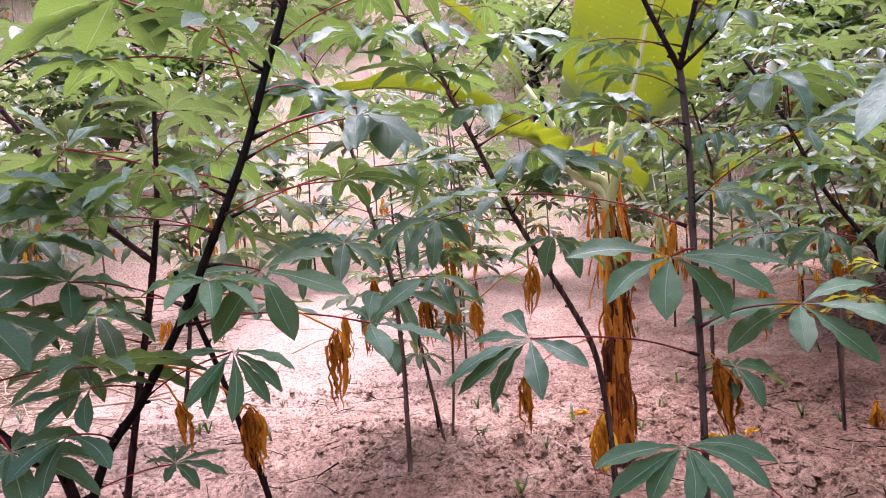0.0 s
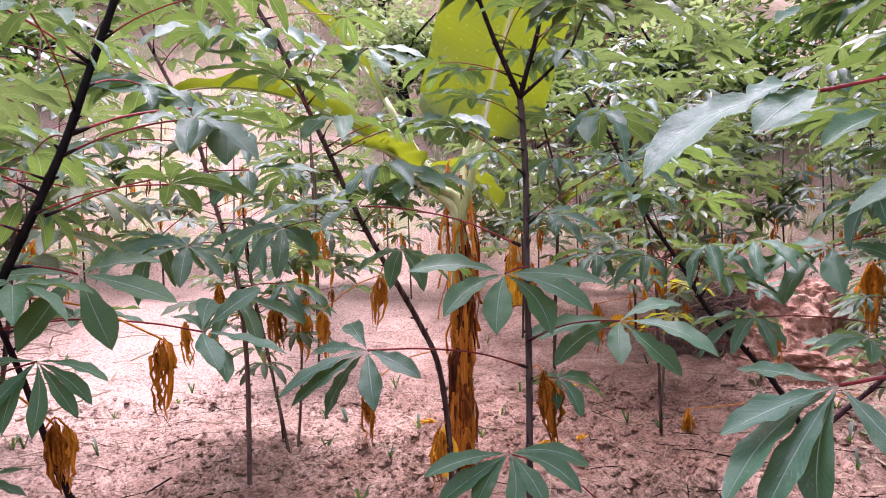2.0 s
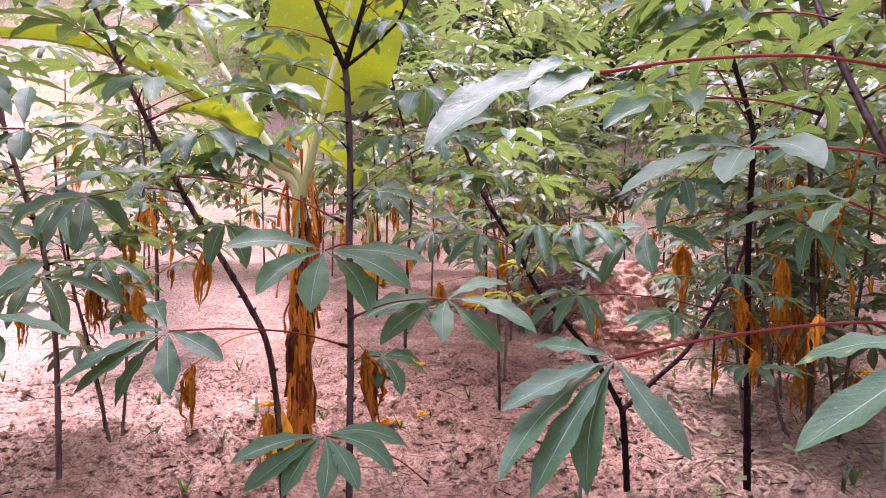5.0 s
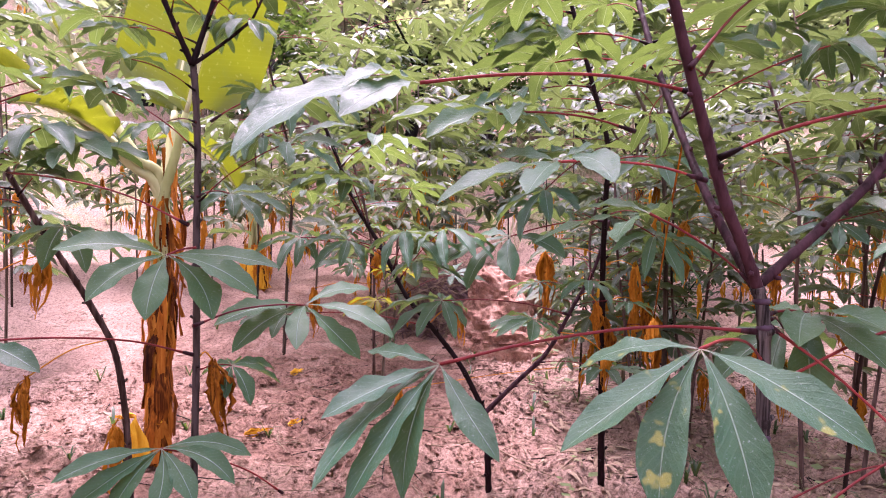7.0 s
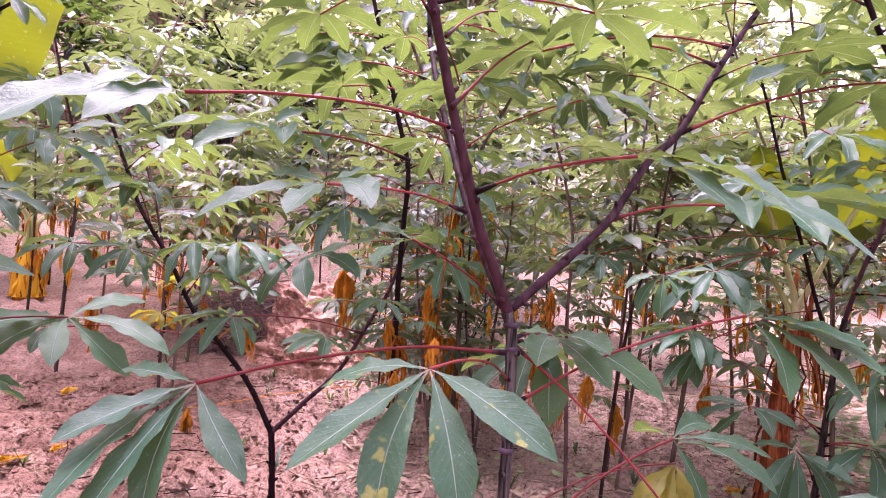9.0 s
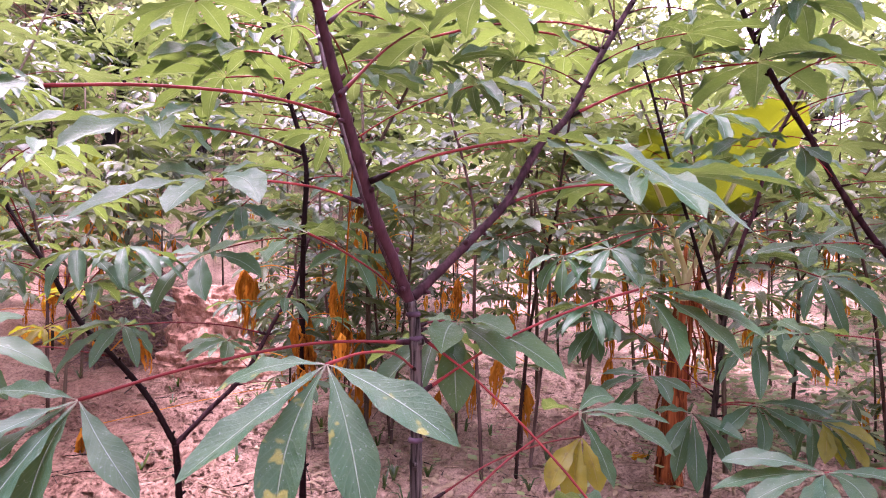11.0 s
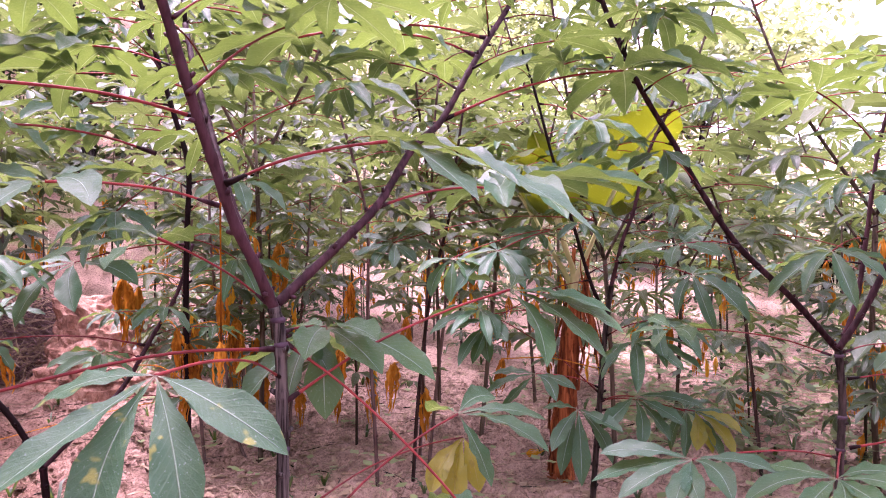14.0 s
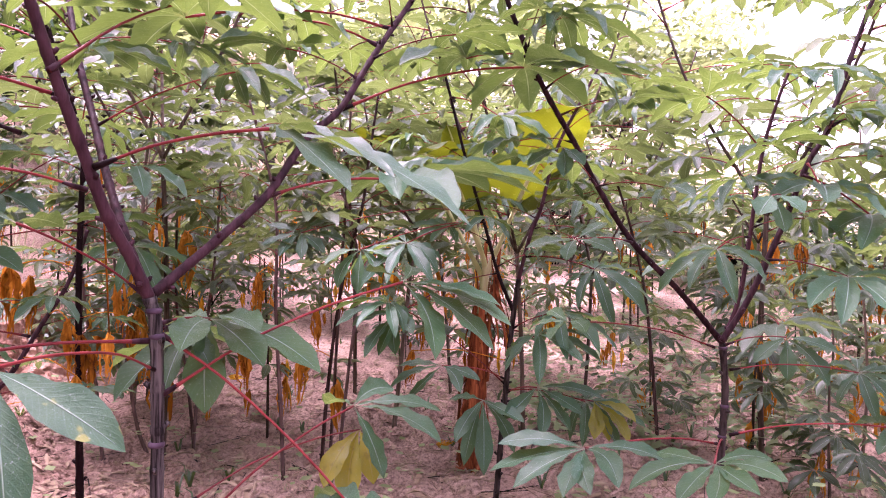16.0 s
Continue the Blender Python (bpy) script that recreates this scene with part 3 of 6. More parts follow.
def foliage(plant, which, count, start, size, lively=False):
    """More leaves spaced round the upper part of a stem."""
    base = plant.matrix_basis.translation
    line = plant_lines(plant)[which]
    rng = random.Random(count * 7 + which + int(base.x * 1000))
    turn = rng.uniform(0, 6.28)
    for n in range(count):
        s = start + (1 - start) * (n + 0.5) / count
        p = line[min(len(line) - 1, int(s * (len(line) - 1)))] + base
        turn += 2.4 + rng.uniform(-0.4, 0.4)
        reach = size * rng.uniform(0.9, 1.6)
        rise = rng.uniform(-0.1, 0.45)
        tip = p + Vector((math.cos(turn), math.sin(turn), rise)) * reach
        style = rng.choice(("F1", "F2", "M1", "N2", "F3", "N1", "M3", "F2"))
        leaf(plant, p, tip, size * rng.uniform(0.8, 1.15), style, 0, rng.uniform(0, 17), rng.uniform(0, 360), 0, lively)


# ---- the nearer cassava plants ----
def node_rings(plant, spots, size=1.0):
    """Swollen lilac rings where leaf stalks have stood."""
    for spot in spots:
        v, f_ = tube([Vector(spot) + Vector((0, 0, h)) - plant.matrix_basis.translation for h in (-0.004, -0.002, 0.001, 0.004)], [0.0092 * size, 0.0114 * size, 0.0112 * size, 0.0092 * size], 14)
        part("node_ring", mesh_of("node_ring", v, f_, NODE), plant, "lilac swollen ring round the stem")


plant = cassava('cassava plant with a dark leaning stem and red leaf stalks', 'cassava plants in the field', (-0.704, 1.038, -0.030))
stalk(plant, 'stem', 0.0083, 0.0055, [(-0.704, 1.038, -0.030), (-0.578, 1.045, 0.476), (-0.492, 1.047, 0.625), (-0.422, 1.049, 0.746), (-0.365, 1.050, 0.868), (-0.333, 1.051, 0.938), (-0.296, 1.053, 1.029), (-0.263, 1.054, 1.130), (-0.230, 1.056, 1.227), (-0.206, 1.057, 1.315)])
shaped_leaf(plant, (-0.382, 1.060, 0.833), (-0.309, 1.118, 0.818), 0.167, [(-171, -4, 0.89), (-139, -28, 0.99), (-129, -49, 0.89), (-33, -60, 0.83), (-8, -18, 0.97), (27, 6, 0.78)], 0.31)
shaped_leaf(plant, (-0.490, 1.047, 0.627), (-0.328, 1.002, 0.701), 0.112, [(-128, -40, 0.98), (-112, -54, 0.97), (-80, -62, 0.99), (-25, -50, 0.92), (-14, -39, 0.9), (-5, -19, 0.92), (-170, -4, 0.82)], 0.22)
shaped_leaf(plant, (-0.336, 1.051, 0.940), (-0.533, 0.956, 1.015), 0.155, [(29, 56, 0.85), (178, 37, 0.8), (-172, -47, 0.82), (141, -18, 0.8), (107, -7, 0.8), (97, 25, 0.8)], 0.30, 0, 6, 0.0)
shaped_leaf(plant, (-0.264, 1.054, 1.134), (-0.450, 0.958, 1.228), 0.175, [(-173, -29, 0.99), (136, -21, 0.8), (86, -21, 0.8), (62, -8, 0.8), (167, -7, 0.8)], 0.32, 0, 6, 0.0)
shaped_leaf(plant, (-0.292, 1.053, 1.029), (-0.106, 1.211, 1.101), 0.220, [(170, -6, 0.74), (-107, -37, 0.74), (-76, -45, 0.74), (-174, 8, 0.99), (45, 2, 0.74)], 0.34)
shaped_leaf(plant, (-0.331, 1.051, 0.907), (-0.060, 1.301, 1.003), 0.146, [(-160, -22, 0.79), (-136, -41, 0.78), (-84, -34, 0.78), (92, 48, 0.78), (11, -1, 0.95), (32, 17, 0.78)], 0.28)
shaped_leaf(plant, (-0.417, 1.058, 0.740), (-0.158, 1.347, 0.690), 0.179, [(-60, -39, 0.78), (-17, -15, 0.99), (21, 34, 0.8), (89, 23, 0.78), (125, 9, 0.78), (-69, -25, 0.78)], 0.28)
shaped_leaf(plant, (-0.481, 1.047, 0.642), (-0.519, 0.951, 0.669), 0.104, [(37, -6, 0.83), (-68, -38, 0.78), (-123, -30, 0.91), (-131, -3, 0.99), (134, 25, 0.78)], 0.28)
shaped_leaf(plant, (-0.521, 1.016, 0.573), (-0.526, 0.899, 0.616), 0.114, [(-24, -27, 0.78), (-94, -48, 0.78), (-121, -26, 0.81), (-84, 4, 0.78)], 0.28)
leaf(plant, (-0.411, 1.049, 0.768), (-0.625, 1.100, 0.819), 0.167, 'M1', 0, 15, -54)
withered(plant, (-0.434, 1.047, 0.620), 0.091)
withered(plant, (-0.324, 1.046, 0.601), 0.113)
withered(plant, (-0.202, 1.198, 0.698), 0.147)
# added top branch, mostly out of view; its leaves shade the growth below
stalk(plant, 'branch', 0.0053, 0.0033, [(-0.206, 1.057, 1.315), (-0.162, 1.059, 1.608), (-0.118, 1.062, 1.902)])
foliage(plant, 0, 14, 0.45, 0.150)
foliage(plant, 1, 8, 0.02, 0.170, True)
plant = cassava('cassava plant with thin forked stems behind', 'cassava plants in the field', (-0.787, 1.439, -0.030))
stalk(plant, 'stem', 0.0081, 0.0074, [(-0.787, 1.439, -0.030), (-0.706, 1.444, 0.430), (-0.676, 1.446, 0.601), (-0.653, 1.448, 0.723), (-0.633, 1.450, 0.840)])
stalk(plant, 'branch', 0.0067, 0.0044, [(-0.633, 1.450, 0.840), (-0.619, 1.452, 0.956), (-0.613, 1.454, 1.105), (-0.609, 1.456, 1.253)])
stalk(plant, 'branch', 0.0070, 0.0044, [(-0.633, 1.450, 0.840), (-0.703, 1.421, 0.912), (-0.755, 1.392, 0.974), (-0.792, 1.363, 1.045), (-0.848, 1.334, 1.142), (-0.910, 1.306, 1.246)])
leaf(plant, (-0.609, 1.455, 1.166), (-0.623, 1.306, 1.227), 0.167, 'M1', 0, 4, -58)
leaf(plant, (-0.620, 1.451, 0.932), (-0.631, 1.352, 0.958), 0.150, 'F2', 0, 8, -59)
leaf(plant, (-0.703, 1.421, 0.912), (-0.799, 1.301, 0.906), 0.167, 'M3', 0, 15, -53)
leaf(plant, (-0.761, 1.402, 0.975), (-0.699, 1.252, 0.979), 0.161, 'M2', 0, 15, -55)
leaf(plant, (-0.787, 1.353, 1.043), (-0.762, 1.202, 0.995), 0.182, 'F1', 0, 2, -52)
leaf(plant, (-0.614, 1.454, 1.086), (-0.576, 1.504, 1.110), 0.158, 'M2', 0, 4, -63)
leaf(plant, (-0.653, 1.448, 0.723), (-0.687, 1.298, 0.743), 0.167, 'H1', 0, 20, -56)
leaf(plant, (-0.616, 1.452, 0.993), (-0.537, 1.603, 1.067), 0.159, 'H2', 0, 5, -65)
leaf(plant, (-0.667, 1.447, 0.644), (-0.737, 1.297, 0.657), 0.137, 'H3', 0, 20, -55)
foliage(plant, 0, 2, 0.50, 0.150, True)
foliage(plant, 1, 7, 0.10, 0.160, True)
foliage(plant, 2, 6, 0.15, 0.160, True)
plant = cassava('cassava plant with a thick low stem leaning away', 'cassava plants in the field', (-0.414, 0.937, -0.030))
stalk(plant, 'stem', 0.0096, 0.0067, [(-0.414, 0.937, -0.030), (-0.548, 0.945, 0.507), (-0.604, 0.946, 0.572), (-0.651, 0.947, 0.611), (-0.719, 0.948, 0.680), (-0.777, 0.949, 0.790), (-0.793, 0.951, 0.920)])
leaf(plant, (-0.681, 0.947, 0.641), (-0.603, 0.896, 0.600), 0.137, 'M1', 0, 15, -49)
leaf(plant, (-0.777, 0.949, 0.790), (-0.688, 0.949, 0.784), 0.166, 'M2', 0, 15, -48)
leaf(plant, (-0.793, 0.951, 0.920), (-0.660, 0.952, 0.969), 0.177, 'F1', 0, 8, -49)
leaf(plant, (-0.548, 0.945, 0.507), (-0.445, 1.045, 0.523), 0.092, 'F3', 0, 8, -59)
foliage(plant, 0, 4, 0.60, 0.150)
plant = cassava('slim cassava plant with withered hanging leaves', 'cassava plants in the field', (-0.215, 1.140, -0.030))
stalk(plant, 'stem', 0.0067, 0.0044, [(-0.215, 1.140, -0.030), (-0.326, 1.144, 0.413), (-0.358, 1.145, 0.513), (-0.403, 1.147, 0.654), (-0.437, 1.149, 0.744), (-0.466, 1.150, 0.825)])
withered(plant, (-0.340, 1.146, 0.571), 0.112)
foliage(plant, 0, 3, 0.70, 0.120)
plant = cassava('tall slender cassava plant with a brown stem', 'cassava plants in the field', (-0.174, 2.435, -0.030))
stalk(plant, 'stem', 0.0098, 0.0059, [(-0.174, 2.435, -0.030), (-0.174, 2.436, -0.097), (-0.172, 2.440, 0.158), (-0.174, 2.444, 0.451), (-0.201, 2.449, 0.745), (-0.252, 2.452, 0.937), (-0.277, 2.453, 1.033), (-0.318, 2.456, 1.213), (-0.353, 2.457, 1.310), (-0.436, 2.460, 1.482), (-0.515, 2.462, 1.655), (-0.572, 2.464, 1.815)])
leaf(plant, (-0.271, 2.453, 1.022), (-0.436, 2.301, 0.885), 0.255, 'N1', 0, 16, -74)
leaf(plant, (-0.252, 2.452, 0.937), (-0.120, 2.301, 0.904), 0.215, 'N2', 0, 16, -81)
leaf(plant, (-0.372, 2.458, 1.353), (-0.534, 2.208, 1.399), 0.244, 'N1', 0, 4, -71)
leaf(plant, (-0.226, 2.450, 0.852), (-0.324, 2.200, 0.859), 0.231, 'M2', 0, 15, -76)
leaf(plant, (-0.196, 2.448, 0.703), (-0.035, 2.398, 0.717), 0.224, 'N3', 0, 16, -83)
leaf(plant, (-0.318, 2.456, 1.213), (-0.592, 2.305, 1.200), 0.228, 'M3', 0, 4, -71)
leaf(plant, (-0.189, 2.447, 0.619), (-0.194, 2.298, 0.674), 0.269, 'N1', 60, 16, -80)
leaf(plant, (-0.464, 2.460, 1.536), (-0.430, 2.311, 1.592), 0.242, 'F1', 0, 2, -74)
withered(plant, (-0.260, 2.398, 0.721), 0.147)
withered(plant, (-0.371, 2.396, 0.595), 0.172)
# added shoot above the view, leafy to shade what stands under it
stalk(plant, 'branch', 0.0056, 0.0036, [(-0.572, 2.464, 1.815), (-0.629, 2.466, 2.104), (-0.685, 2.467, 2.393)])
foliage(plant, 0, 15, 0.42, 0.175, True)
foliage(plant, 1, 8, 0.02, 0.170, True)
plant = cassava('thin young cassava plant with pale stem', 'cassava plants in the field', (-0.025, 2.736, -0.030))
stalk(plant, 'stem', 0.0067, 0.0037, [(-0.025, 2.736, -0.030), (-0.034, 2.737, -0.043), (-0.065, 2.740, 0.135), (-0.100, 2.743, 0.325), (-0.126, 2.745, 0.468), (-0.171, 2.748, 0.682), (-0.195, 2.750, 0.848), (-0.203, 2.754, 1.083)])
withered(plant, (-0.082, 2.747, 0.606), 0.211)
withered(plant, (-0.093, 2.747, 0.607), 0.197)
foliage(plant, 0, 11, 0.45, 0.155, True)
plant = cassava('thin young cassava plant with pale stem', 'cassava plants in the field', (-0.023, 2.886, -0.030))
stalk(plant, 'stem', 0.0067, 0.0037, [(-0.023, 2.886, -0.030), (-0.018, 2.887, -0.081), (0.007, 2.891, 0.190), (0.020, 2.895, 0.511), (0.050, 2.899, 0.782), (0.091, 2.903, 1.027), (0.071, 2.907, 1.301)])
withered(plant, (0.097, 2.901, 0.927), 0.222)
withered(plant, (0.027, 2.900, 0.808), 0.208)
foliage(plant, 0, 11, 0.45, 0.155, True)
plant = cassava('cassava plant with a grey-brown stem leaning over sideways', 'cassava plants in the field', (0.469, 1.938, -0.030))
stalk(plant, 'stem', 0.0095, 0.0063, [(0.469, 1.938, -0.030), (0.464, 1.939, 0.069), (0.452, 1.942, 0.311), (0.425, 1.945, 0.493), (0.371, 1.947, 0.616), (0.297, 1.949, 0.754), (0.230, 1.951, 0.875), (0.171, 1.952, 0.995), (0.120, 1.954, 1.115), (0.055, 1.956, 1.261), (-0.003, 1.958, 1.406), (-0.085, 1.961, 1.553), (-0.136, 1.962, 1.664)])
shaped_leaf(plant, (0.509, 1.380, 0.845), (0.189, 1.749, 0.956), 0.291, [(-163, -10, 0.99), (-119, -17, 0.78), (158, -2, 0.78), (42, -6, 0.78)], 0.26)
shaped_leaf(plant, (0.000, 1.938, 1.392), (-0.102, 1.758, 1.418), 0.152, [(-111, -72, 0.78), (-143, -37, 0.78), (-29, -36, 0.78), (-163, -21, 0.99)], 0.33)
leaf(plant, (-0.025, 1.939, 1.435), (-0.020, 1.759, 1.417), 0.153, 'H2', 40, 5, -82)
shaped_leaf(plant, (0.054, 1.936, 1.257), (0.223, 1.806, 1.394), 0.169, [(-132, -45, 0.78), (-60, -47, 0.78), (-19, -30, 0.98), (4, -7, 0.99), (-151, -20, 0.78)], 0.31)
leaf(plant, (0.119, 1.934, 1.112), (0.402, 1.805, 1.199), 0.210, 'M2', 0, 4, -95)
leaf(plant, (0.084, 1.935, 1.205), (-0.006, 1.706, 1.277), 0.238, 'F1', 0, 2, -82)
leaf(plant, (0.169, 1.932, 0.994), (0.255, 1.804, 1.070), 0.200, 'H1', 0, 5, -90)
leaf(plant, (0.205, 1.931, 0.909), (0.321, 1.753, 1.029), 0.174, 'H2', 0, 5, -92)
leaf(plant, (0.256, 1.930, 0.815), (0.302, 1.800, 0.836), 0.179, 'H3', 0, 20, -92)
leaf(plant, (0.198, 1.931, 0.926), (-0.017, 1.801, 0.903), 0.179, 'H1', 0, 20, -82)
leaf(plant, (0.098, 1.935, 1.163), (0.133, 1.705, 1.181), 0.189, 'M3', 0, 4, -86)
leaf(plant, (-0.062, 1.940, 1.503), (-0.163, 1.608, 1.358), 0.187, 'M1', 0, 4, -76)
withered(plant, (0.255, 1.949, 0.757), 0.170)
withered(plant, (0.221, 1.894, 0.453), 0.194)
withered(plant, (0.085, 1.997, 0.655), 0.164)
withered(plant, (0.421, 1.922, 0.294), 0.197)
# mostly unseen extension of the stem, added as overhead shade
stalk(plant, 'branch', 0.0060, 0.0038, [(-0.136, 1.962, 1.664), (-0.205, 1.964, 1.947), (-0.273, 1.966, 2.231)])
foliage(plant, 0, 13, 0.45, 0.150)
foliage(plant, 1, 8, 0.02, 0.170, True)
plant = cassava('cassava plant with a straight dark stem forking at the top', 'cassava plants in the field', (0.517, 1.388, -0.030))
stalk(plant, 'stem', 0.0080, 0.0070, [(0.517, 1.388, -0.030), (0.523, 1.392, 0.265), (0.526, 1.394, 0.414), (0.529, 1.396, 0.581), (0.529, 1.400, 0.809), (0.532, 1.402, 0.964), (0.528, 1.404, 1.108), (0.523, 1.405, 1.177)])
stalk(plant, 'branch', 0.0063, 0.0044, [(0.519, 1.395, 1.175), (0.485, 1.396, 1.251), (0.454, 1.397, 1.324), (0.419, 1.399, 1.421)])
stalk(plant, 'branch', 0.0063, 0.0044, [(0.519, 1.395, 1.175), (0.541, 1.396, 1.247), (0.563, 1.397, 1.317), (0.584, 1.399, 1.410)])
stalk(plant, 'branch', 0.0044, 0.0030, [(0.519, 1.395, 1.175), (0.579, 1.396, 1.227), (0.642, 1.397, 1.288)])
shaped_leaf(plant, (0.525, 1.389, 0.797), (0.465, 1.359, 0.784), 0.228, [(-162, -28, 0.78), (-115, -40, 0.78), (-59, -44, 0.78), (-44, -21, 0.95), (-14, -7, 0.99), (156, 2, 0.96)], 0.27)
shaped_leaf(plant, (0.520, 1.386, 0.574), (0.159, 1.296, 0.644), 0.202, [(-159, -21, 0.99), (-156, -28, 0.93), (-143, -47, 0.8), (-90, -36, 0.78), (-55, -14, 0.78), (100, 14, 0.78), (133, -5, 0.78)], 0.23)
shaped_leaf(plant, (0.514, 1.352, 0.639), (0.810, 1.515, 0.649), 0.253, [(-172, -28, 0.85), (-116, -24, 0.78), (-53, -38, 0.79), (-46, -17, 0.99), (-177, -9, 0.9), (9, 9, 0.78)], 0.24)
shaped_leaf(plant, (0.533, 1.391, 0.894), (0.646, 1.154, 1.004), 0.131, [(146, 7, 0.84), (-109, -34, 0.74), (-44, -32, 0.9), (-9, -3, 0.74), (95, 65, 0.74), (-18, 16, 0.94)], 0.30)
leaf(plant, (0.526, 1.392, 1.001), (0.356, 1.304, 1.089), 0.137, 'M1', 0, 4, -94)
leaf(plant, (0.524, 1.394, 1.123), (0.394, 1.305, 1.151), 0.121, 'F1', 0, 2, -96)
leaf(plant, (0.529, 1.391, 0.904), (0.622, 1.501, 0.917), 0.158, 'H2', 0, 20, -103)
leaf(plant, (0.637, 1.387, 1.285), (0.623, 1.357, 1.275), 0.095, 'H1', 0, 5, -104)
leaf(plant, (0.559, 1.387, 1.313), (0.605, 1.407, 1.294), 0.098, 'H3', 90, 5, -103)
leaf(plant, (0.535, 1.386, 0.541), (0.607, 1.416, 0.537), 0.133, 'H3', 0, 20, -103)
leaf(plant, (0.526, 1.393, 1.058), (0.484, 1.503, 1.067), 0.123, 'H2', 0, 5, -98)
leaf(plant, (0.556, 1.393, 1.062), (0.669, 1.304, 1.122), 0.167, 'H1', 0, 5, -107)
shaped_leaf(plant, (0.748, 1.491, 0.198), (0.442, 1.276, 0.421), 0.189, [(-174, -8, 0.99), (-165, -24, 0.99), (-143, -35, 0.78), (-105, -36, 0.78), (-73, -30, 0.78), (-48, -17, 0.9), (-15, -10, 0.9)], 0.23)
withered(plant, (0.563, 1.396, 0.555), 0.200)
withered(plant, (0.626, 1.800, 0.854), 0.110)
# three added shoots above the view; their leaves shade the plant and soil
stalk(plant, 'branch', 0.0042, 0.0027, [(0.419, 1.399, 1.421), (0.365, 1.401, 1.711), (0.310, 1.404, 2.001)])
stalk(plant, 'branch', 0.0042, 0.0027, [(0.584, 1.399, 1.410), (0.622, 1.402, 1.705), (0.661, 1.404, 2.000)])
stalk(plant, 'branch', 0.0028, 0.0018, [(0.642, 1.397, 1.288), (0.752, 1.399, 1.539), (0.863, 1.401, 1.791)])
foliage(plant, 1, 4, 0.10, 0.120)
foliage(plant, 2, 4, 0.10, 0.120)
foliage(plant, 4, 8, 0.02, 0.170, True)
foliage(plant, 5, 8, 0.02, 0.170, True)
foliage(plant, 6, 8, 0.02, 0.170, True)
plant = cassava('low forked cassava plant with two spreading branches', 'cassava plants in the field', (1.437, 1.585, -0.030))
stalk(plant, 'stem', 0.0100, 0.0096, [(1.437, 1.585, -0.030), (1.433, 1.589, 0.077), (1.429, 1.593, 0.182), (1.423, 1.599, 0.274)])
stalk(plant, 'branch', 0.0085, 0.0052, [(1.423, 1.599, 0.274), (1.376, 1.667, 0.413), (1.319, 1.747, 0.524), (1.261, 1.828, 0.629), (1.212, 1.898, 0.771), (1.150, 1.983, 0.922), (1.120, 2.034, 1.043), (1.074, 2.101, 1.217), (1.022, 2.175, 1.375)])
stalk(plant, 'branch', 0.0078, 0.0052, [(1.423, 1.599, 0.274), (1.518, 1.569, 0.364), (1.616, 1.537, 0.458), (1.703, 1.516, 0.601), (1.781, 1.505, 0.722), (1.846, 1.508, 0.876)])
leaf(plant, (1.164, 1.921, 0.854), (1.088, 1.885, 1.000), 0.205, 'N1', 0, 4, -113)
leaf(plant, (1.203, 1.879, 0.772), (0.973, 2.009, 0.805), 0.194, 'N2', 0, 16, -109)
leaf(plant, (1.230, 1.850, 0.705), (1.215, 1.748, 0.830), 0.205, 'N3', 0, 16, -118)
leaf(plant, (1.216, 1.864, 0.738), (1.086, 1.887, 0.800), 0.171, 'N1', 0, 16, -113)
leaf(plant, (1.613, 1.437, 0.588), (1.299, 1.658, 0.622), 0.216, 'N1', 0, 16, -121)
leaf(plant, (1.065, 2.026, 1.174), (0.878, 2.111, 1.128), 0.205, 'N2', 0, 4, -106)
leaf(plant, (1.102, 1.987, 1.039), (1.150, 1.818, 1.123), 0.182, 'M3', 0, 4, -115)
leaf(plant, (1.243, 1.835, 0.672), (1.299, 1.657, 0.839), 0.194, 'N3', 0, 16, -121)
leaf(plant, (1.011, 2.084, 1.324), (1.006, 1.972, 1.275), 0.194, 'N1', 0, 4, -110)
leaf(plant, (1.321, 1.752, 0.524), (0.940, 2.046, 0.552), 0.205, 'F2', 0, 8, -108)
leaf(plant, (1.267, 1.840, 0.628), (1.225, 1.958, 0.597), 0.135, 'N1', 0, 16, -115, 1)
leaf(plant, (1.239, 1.869, 0.703), (1.370, 2.096, 0.686), 0.121, 'N2', 0, 16, -117, 1)
withered(plant, (1.361, 1.665, 0.594), 0.123)
withered(plant, (1.718, 1.427, 0.621), 0.150)
withered(plant, (1.668, 1.333, 0.481), 0.123)
withered(plant, (1.740, 1.697, 0.763), 0.235)
foliage(plant, 1, 12, 0.35, 0.150)
foliage(plant, 2, 8, 0.30, 0.140)
plant = cassava('tall cassava plant with an upright pole-like stem', 'cassava plants in the field', (1.808, 1.479, -0.030))
stalk(plant, 'stem', 0.0115, 0.0059, [(1.808, 1.479, -0.030), (1.804, 1.482, 0.254), (1.801, 1.484, 0.480), (1.799, 1.486, 0.743), (1.801, 1.483, 0.931), (1.802, 1.481, 1.119), (1.769, 1.517, 1.303), (1.733, 1.555, 1.488), (1.698, 1.592, 1.672), (1.676, 1.615, 1.802)])
shaped_leaf(plant, (1.801, 1.483, 0.874), (1.515, 1.606, 0.821), 0.269, [(167, -22, 0.99), (176, -47, 0.87), (-123, -38, 0.78), (-71, -18, 0.78), (89, -4, 0.78)], 0.27)
leaf(plant, (1.800, 1.484, 0.893), (1.829, 1.305, 0.830), 0.208, 'N2', 0, 16, -138)
leaf(plant, (1.802, 1.481, 1.119), (1.603, 1.549, 0.968), 0.221, 'N1', 0, 16, -129)
leaf(plant, (1.747, 1.540, 1.414), (1.614, 1.536, 1.490), 0.208, 'N3', 0, 4, -130)
